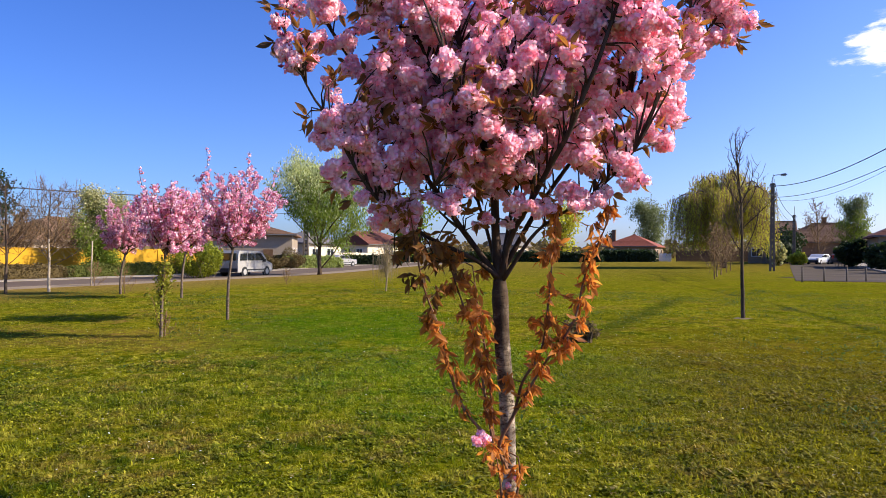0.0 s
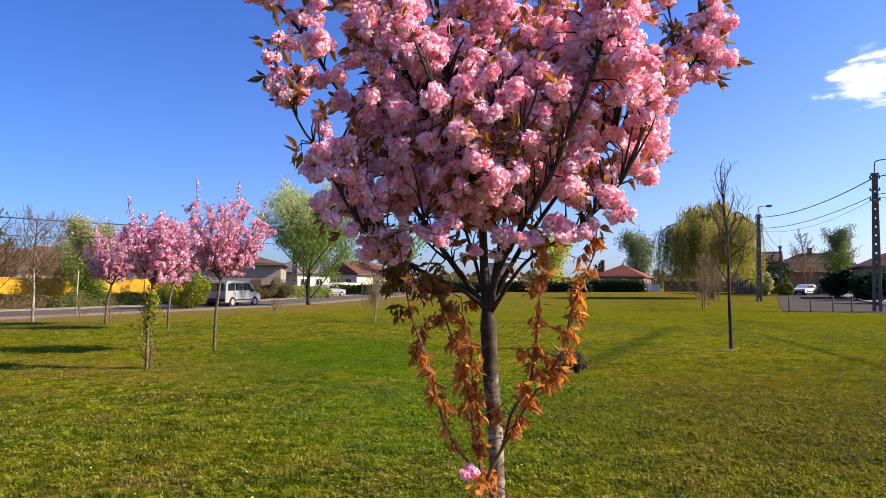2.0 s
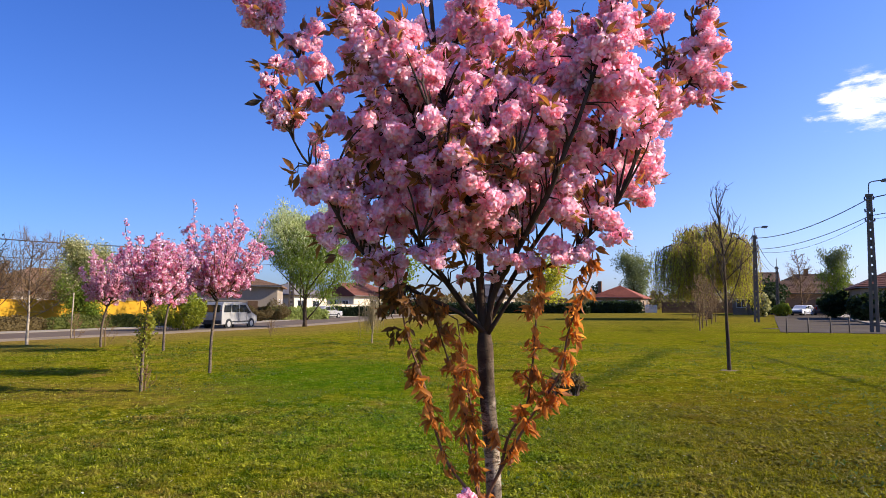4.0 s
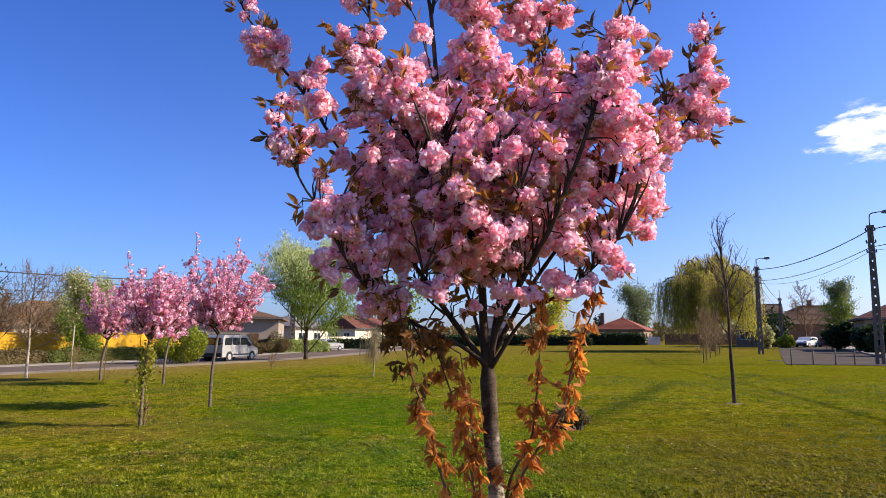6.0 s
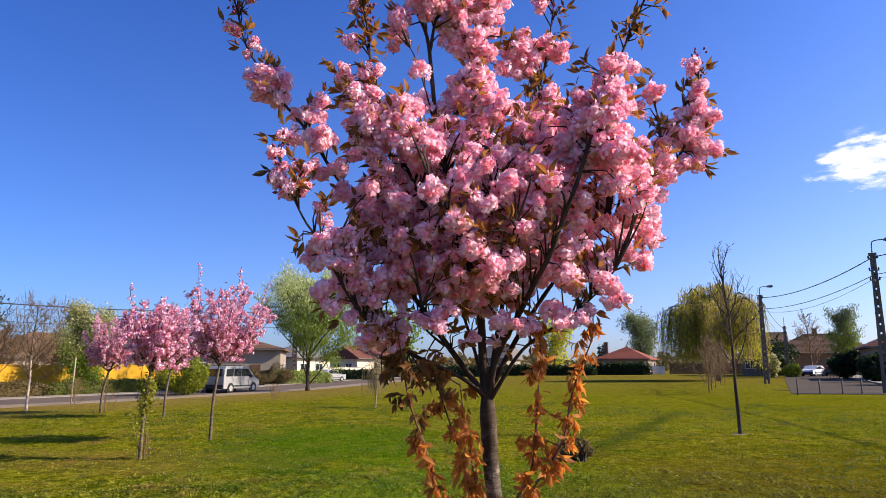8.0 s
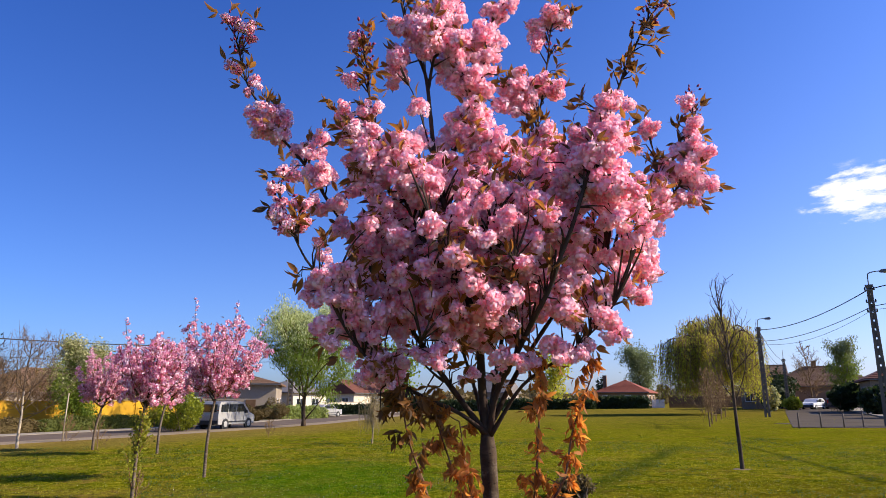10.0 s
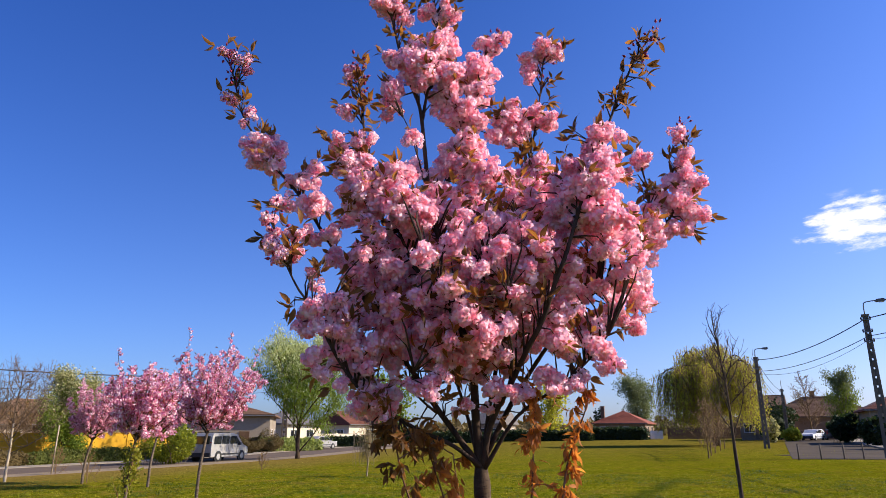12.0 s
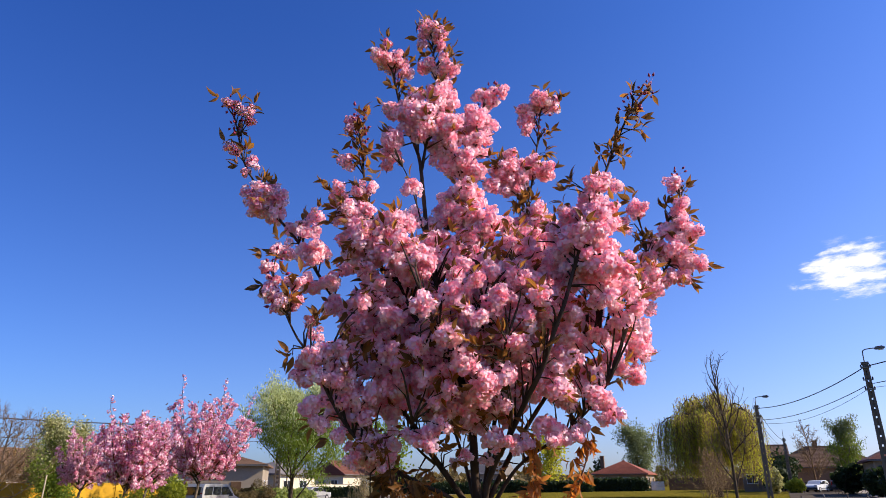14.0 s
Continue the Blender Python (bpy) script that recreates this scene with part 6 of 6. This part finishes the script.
house(spot(30.9, 120), -30, 15, 10, 3.1, 6.3, "brown_wall", "brown_tile", "brown house with a tiled hip roof by the street", True, chimney=(-0.05, 0.0))
house(spot(38.4, 84), -28, 14, 10, 3.1, 6.0, "taupe_wall", "dark_red_tile", "house with a red-brown roof behind dark shrubs", True, chimney=None)
for i, (az, d, w, h, lf) in enumerate(((27.7, 104, 6, 4.5, "dark_leaf"), (28.8, 98, 2.3, 1.7, "willow_leaf"), (32.3, 88, 3.6, 2.7, "dark_leaf"), (34.4, 72, 3.4, 2.4, "dark_leaf"), (36.5, 62, 5.0, 2.5, "dark_leaf"), (27.35, 90, 1.8, 2.6, "white_bloom"))):
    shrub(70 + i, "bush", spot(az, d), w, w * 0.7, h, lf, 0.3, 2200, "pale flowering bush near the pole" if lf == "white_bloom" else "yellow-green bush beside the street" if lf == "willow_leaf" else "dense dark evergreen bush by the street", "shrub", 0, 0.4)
for i, (az, d) in enumerate(((29.08, 40.4), (30.55, 41.0), (32.02, 41.7), (33.23, 42.4))):
    p = spot(az, d)
    ob = thing("bollard", p, "thin grey steel post at the lawn's edge", "post", 0, "row of posts")
    part("shaft", tube(bmesh.new(), [Vector((0, 0, -0.2)), Vector((0, 0, 0.4)), Vector((0, 0, 0.78))], (0.036, 0.036), 10), M["post_brown"], ob, "", True)
    part("cap", tube(bmesh.new(), [Vector((0, 0, 0.78)), Vector((0, 0, 0.80)), Vector((0, 0, 0.82))], [0.042, 0.042, 0.02], 10), M["post_brown"], ob)


stake = thing("stake", spot(-28.56, 36.0), "pale wooden stake standing at the lawn's edge", "stake")
part("shaft", tube(bmesh.new(), [Vector((0, 0, -0.2)), Vector((0.01, 0, 1.0)), Vector((0.03, 0, 2.2))], (0.032, 0.028), 8), M["lime_paint"], stake, "", True)
crown_tree(34, "conifer", spot(14.5, 150.0), 7.0, 2.6, 0.5, "dark_leaf", 0.3, 900, "small dark conifer beside the red-roofed house", "bark", 0.12, 0.1, 0.2, 0.3)


def bare_soil(at, r, label):
    """A low ring of bare soil round a planted trunk."""
    bm = bmesh.new()
    rng = np.random.default_rng(17)
    rim = []
    for k in range(24):
        a = 2 * math.pi * k / 24
        q = r * rng.uniform(0.8, 1.15)
        x, y = at[0] + q * math.cos(a), at[1] + q * math.sin(a)
        rim.append(bm.verts.new((x, y, ground_z(x, y) - 0.01)))
    inner = [bm.verts.new((at[0] + (v.co.x - at[0]) * 0.6, at[1] + (v.co.y - at[1]) * 0.6, at[2] + 0.006 + rng.uniform(-0.004, 0.004))) for v in rim]
    top = bm.verts.new((at[0], at[1], at[2] + 0.014))
    for k in range(24):
        bm.faces.new((rim[k], rim[(k + 1) % 24], inner[(k + 1) % 24], inner[k]))
        bm.faces.new((inner[k], inner[(k + 1) % 24], top))
    part("soil_patch", bm, M["soil"], None, label, True, "soil", "structure")


bare_soil(spot(24.88, 16.9), 0.30, "sandy bare soil round the leafless tree")


# ---- vehicles ----
def vehicle(name, at, heading, paint, label, outline, glass, L, W, wheels, wheel_r, category="car"):
    """A parked vehicle that faces along local x. outline: side view in x and z; glass: side windows as outlines."""
    ob = thing(name, at, label, category, heading)
    part("body", prism(outline, -W / 2, W / 2, 0.05), M[paint], ob, "", False)
    for side in (-1, 1):
        for g in glass:
            y = side * (W / 2 + 0.004)
            part("side_window", prism(g, y - 0.012, y + 0.012), M["glass"], ob, "dark side window")
        for x in wheels:
            y = side * (W / 2 - 0.08)
            wh = part("wheel", tube(bmesh.new(), [Vector((x, y - 0.11, wheel_r)), Vector((x, y - 0.09, wheel_r)), Vector((x, y + 0.09, wheel_r)), Vector((x, y + 0.11, wheel_r))], [wheel_r * 0.9, wheel_r, wheel_r, wheel_r * 0.9], 24), M["rubber"], ob, "black tyre", True)
            part("rim", tube(bmesh.new(), [Vector((x, y + side * 0.10, wheel_r)), Vector((x, y + side * 0.125, wheel_r))], (wheel_r * 0.66, wheel_r * 0.55), 16), M["silver_paint"], wh, "silver wheel rim")
            part("wheel_arch", tube(bmesh.new(), [Vector((x, side * (W / 2 - 0.05), wheel_r)), Vector((x, side * (W / 2 + 0.006), wheel_r))], (wheel_r * 1.17, wheel_r * 1.17), 24), M["plastic"], ob)
        part("mirror", bx(L * 0.19, L * 0.23, side * W / 2 - 0.02 if side > 0 else -W / 2 - 0.2, side * W / 2 + 0.2 if side > 0 else -W / 2 + 0.02, 1.02, 1.2, 0.03), M["plastic"], ob)
        part("headlight", bx(L / 2 - 0.22, L / 2 - 0.02, side * (W / 2 - 0.2) - 0.17, side * (W / 2 - 0.2) + 0.17, 0.68, 0.86, 0.03), M["lamp_clear"], ob)
        part("tail_light", bx(-L / 2 - 0.012, -L / 2 + 0.05, side * (W / 2 - 0.1) - 0.08, side * (W / 2 - 0.1) + 0.08, 0.8, 1.25, 0.02), M["lamp_red"], ob)
        part("sill_trim", bx(wheels[0] + wheel_r, wheels[1] - wheel_r, side * W / 2 - 0.012, side * W / 2 + 0.014, 0.42, 0.52, 0.005), M["plastic"], ob)
        for x in (-0.25, 0.75):
            part("door_seam", bx(x, x + 0.015, side * W / 2 - 0.01, side * W / 2 + 0.005, 0.4, 1.05), M["plastic"], ob)
    top = max(z for x, z in outline)
    part("rear_window", bx(-L / 2 - 0.06, -L / 2 + 0.16, -W / 2 + 0.16, W / 2 - 0.16, top * 0.62, top * 0.90, 0.02), M["glass"], ob, "dark rear window")
    part("bumper", bx(L / 2 - 0.12, L / 2 + 0.03, -W / 2 + 0.05, W / 2 - 0.05, 0.3, 0.58, 0.04), M["plastic"], ob)
    part("rear_bumper", bx(-L / 2 - 0.05, -L / 2 + 0.1, -W / 2 + 0.05, W / 2 - 0.05, 0.3, 0.58, 0.04), M["plastic"], ob)
    return ob


VAN = [(-2.1, 0.3), (2.05, 0.3), (2.12, 0.6), (2.06, 0.88), (1.45, 1.08), (0.75, 1.72), (0.3, 1.80), (-1.9, 1.80), (-2.08, 1.55), (-2.14, 0.9)]
VAN_G = [[(-1.9, 1.12), (-1.85, 1.6), (-1.1, 1.62), (-1.1, 1.12)], [(-1.0, 1.12), (-1.0, 1.62), (-0.2, 1.62), (-0.2, 1.12)], [(-0.1, 1.12), (-0.1, 1.62), (0.58, 1.62), (1.15, 1.12)]]
CAR = [(-2.05, 0.28), (2.05, 0.28), (2.1, 0.55), (1.95, 0.8), (0.95, 0.95), (0.3, 1.40), (-1.1, 1.45), (-1.9, 1.0), (-2.1, 0.9), (-2.12, 0.5)]
CAR_G = [[(-1.5, 0.98), (-1.05, 1.36), (-0.3, 1.36), (-0.3, 0.98)], [(-0.22, 0.98), (-0.22, 1.36), (0.24, 1.34), (0.75, 0.98)]]


def windscreen(ob, x0, z0, x1, z1, w):
    bm = bmesh.new()
    d = Vector((z0 - z1, 0, x1 - x0)).normalized() * -0.012
    v = [bm.verts.new(p) for p in ((x0 + d.x, -w, z0 + d.z + 0.02), (x0 + d.x, w, z0 + d.z + 0.02), (x1 + d.x, w * 0.9, z1 + d.z + 0.02), (x1 + d.x, -w * 0.9, z1 + d.z + 0.02))]
    f = bm.faces.new(v)
    e = bmesh.ops.extrude_face_region(bm, geom=[f])
    bmesh.ops.translate(bm, vec=(0, 0, -0.03), verts=[g for g in e["geom"] if isinstance(g, bmesh.types.BMVert)])
    bmesh.ops.recalc_face_normals(bm, faces=bm.faces)
    part("windscreen", bm, M["glass"], ob, "dark windscreen")


van = vehicle("van", spot(-17.0, 48.5), 72, "silver_paint", "silver compact van parked at the edge of the road", VAN, VAN_G, 4.2, 1.75, (-1.33, 1.35), 0.32, "van")
windscreen(van, 1.4, 1.11, 0.8, 1.68, 0.74)
for side in (-0.55, 0.55):
    part("roof_rail", bx(-1.7, 0.2, side - 0.02, side + 0.02, 1.82, 1.87, 0.008), M["plastic"], van)
car = vehicle("car", spot(-18.45, 53.0), 72, "dark_paint", "dark estate car parked behind the van", CAR, CAR_G, 4.2, 1.72, (-1.3, 1.3), 0.3)
car = vehicle("car", spot(-9.0, 80), 60, "silver_paint", "pale grey car parked beside the hedge", CAR, CAR_G, 4.2, 1.72, (-1.3, 1.3), 0.3)
car = vehicle("car", spot(30.2, 104), 218, "white_paint", "white car parked on the far street", CAR, CAR_G, 4.2, 1.72, (-1.3, 1.3), 0.3)
car = vehicle("car", spot(31.5, 107), 62, "dark_paint", "dark car parked on the far street", CAR, CAR_G, 4.2, 1.72, (-1.3, 1.3), 0.3)


# ---- lawn details ----
def small_bush():
    shrub(81, "bush", spot(11.9, 11.6), 0.75, 0.6, 0.32, "hedge_leaf", 0.05, 1400, "small dark clump of weeds on the lawn", "shrub", 0, 0.9, False)


def grass():
    rng = np.random.default_rng(5)
    blade_v = [(-0.12, 0, 0), (0.12, 0, 0), (-0.10, 0.26, 0.48), (0.10, 0.26, 0.48), (0, 0.8, 0.70)]
    blade_f = [(0, 1, 3, 2), (2, 3, 4)]

    def lay(n, r0, r1, size, spread, lean, v, f, mat, name, label, cat="grass", tufts=0.0, thin=0.0, seed=0.0, grain=1.3):
        r = np.sqrt(rng.uniform(r0 * r0, r1 * r1, n))
        a = rng.uniform(-spread, spread, n)
        x, y = r * np.sin(a), r * np.cos(a)
        s = rng.uniform(0.5, 1.3, n) * size
        if tufts or thin:
            u = np.array([noise.fractal((p * grain, q * grain, seed), 0.9, 2.0, 3) for p, q in zip(x, y)])
            s *= np.clip(1 + tufts * u, 0.45, 2.2)
            keep = rng.uniform(-0.5, 0.5, n) < u * thin + 0.32
            x, y, s = x[keep], y[keep], s[keep]
        P = np.stack([x, y, ground_zs(x, y) - 0.006], -1)
        part(name, scatter(name, v, f, P, spins(rng, len(s), lean), s, M[mat]), M[mat], None, label, False, cat, "stuff")

    wide = [(p[0] * 1.5, p[1], p[2]) for p in blade_v]
    lay(20000, 0.0, 4.0, 0.04, math.pi, 0.9, blade_v, blade_f, "blade", "grass", "short uneven spring grass round the standpoint", tufts=0.4, thin=0.3)
    lay(125000, 3.4, 9.0, 0.036, 0.75, 1.0, blade_v, blade_f, "blade", "grass", "short uneven spring grass close by", tufts=0.6, thin=0.55, grain=5.5)
    lay(115000, 9.0, 27.0, 0.034, 0.72, 1.2, wide, blade_f, "blade", "grass", "short uneven spring grass on the lawn", tufts=0.45, thin=0.5, grain=2.8)
    lay(45000, 18.0, 60.0, 0.03, 0.75, 1.2, [(p[0] * 2.6, p[1], p[2]) for p in blade_v], blade_f, "blade", "grass", "short grass across the far lawn", tufts=0.5, thin=0.5, grain=0.4)
    lying_v = [(0, -0.1, 0.02), (-0.2, 0.3, 0.16), (0.2, 0.3, 0.16), (-0.17, 0.75, 0.2), (0.17, 0.75, 0.2), (0, 1.15, 0.1)]
    lying_f = [(0, 2, 1), (1, 2, 4, 3), (3, 4, 5)]
    lay(70000, 3.4, 11.0, 0.042, 0.75, 0.5, lying_v, lying_f, "blade", "weed_foliage", "broad low weed leaves lying in the lawn", "weeds", 0.9, 0.9, 3.1, 2.4)
    clover_v = [(0, 0, 0.5), (-0.55, 0.1, 0.75), (-0.45, 0.7, 0.85), (0.45, 0.7, 0.85), (0.55, 0.1, 0.75), (-0.35, -0.65, 0.72), (0.35, -0.65, 0.72)]
    clover_f = [(0, 1, 2), (0, 3, 4), (0, 5, 6)]
    lay(75000, 3.4, 10.0, 0.029, 0.85, 0.6, clover_v, clover_f, "blade", "clover", "low clover and weed leaves in the lawn", "weeds", 0.8, 1.2, 7.7, 1.6)
    lay(40000, 10.0, 26.0, 0.026, 0.8, 0.6, clover_v, clover_f, "blade", "clover", "low clover and weed leaves further out", "weeds", 0.8, 1.2, 7.7, 0.9)
    # dark clumps of broad-leaved weeds, strung out in patches
    P, S = [], []
    while len(P) < 17000:
        r, a = math.sqrt(rng.uniform(30.0, 900.0)), rng.uniform(-0.75, 0.75)
        x, y = r * math.sin(a), r * math.cos(a)
        if noise.fractal((x * 0.45, y * 0.45, 5.5), 0.9, 2.0, 3) < rng.uniform(-0.05, 0.5):
            continue
        wide = rng.uniform(0.05, 0.17)
        for _ in range(int(180 * wide)):
            P.append((x + rng.normal(0, wide), y + rng.normal(0, wide), rng.uniform(0.0, 0.05)))
            S.append(rng.uniform(0.03, 0.065))
    P = np.array(P)
    P[:, 2] += ground_zs(P[:, 0], P[:, 1])
    part("weed_clumps", scatter("weed_clumps", lying_v, lying_f, P, spins(rng, len(P), 0.7), np.array(S), M["weed_leaf"]), M["weed_leaf"], None, "dark clumps of broad-leaved weeds in the lawn", False, "weeds", "stuff")
    disc_v = [(0, 0, 1.6)] + [(0.5 * math.cos(k * 1.047), 0.5 * math.sin(k * 1.047), 1.5 + 0.1 * (k % 2)) for k in range(6)]
    disc_f = [(0, k + 1, (k + 1) % 6 + 1) for k in range(6)]
    lay(160, 4.0, 20.0, 0.022, 0.75, 0.5, disc_v, disc_f, "yellow_flower", "dandelions", "small yellow flowers scattered in the lawn", "flowers")
    lay(900, 3.5, 16.0, 0.014, 0.85, 0.5, disc_v, disc_f, "pale_flower", "daisies", "tiny white flowers scattered in the lawn", "flowers")


small_bush()
grass()
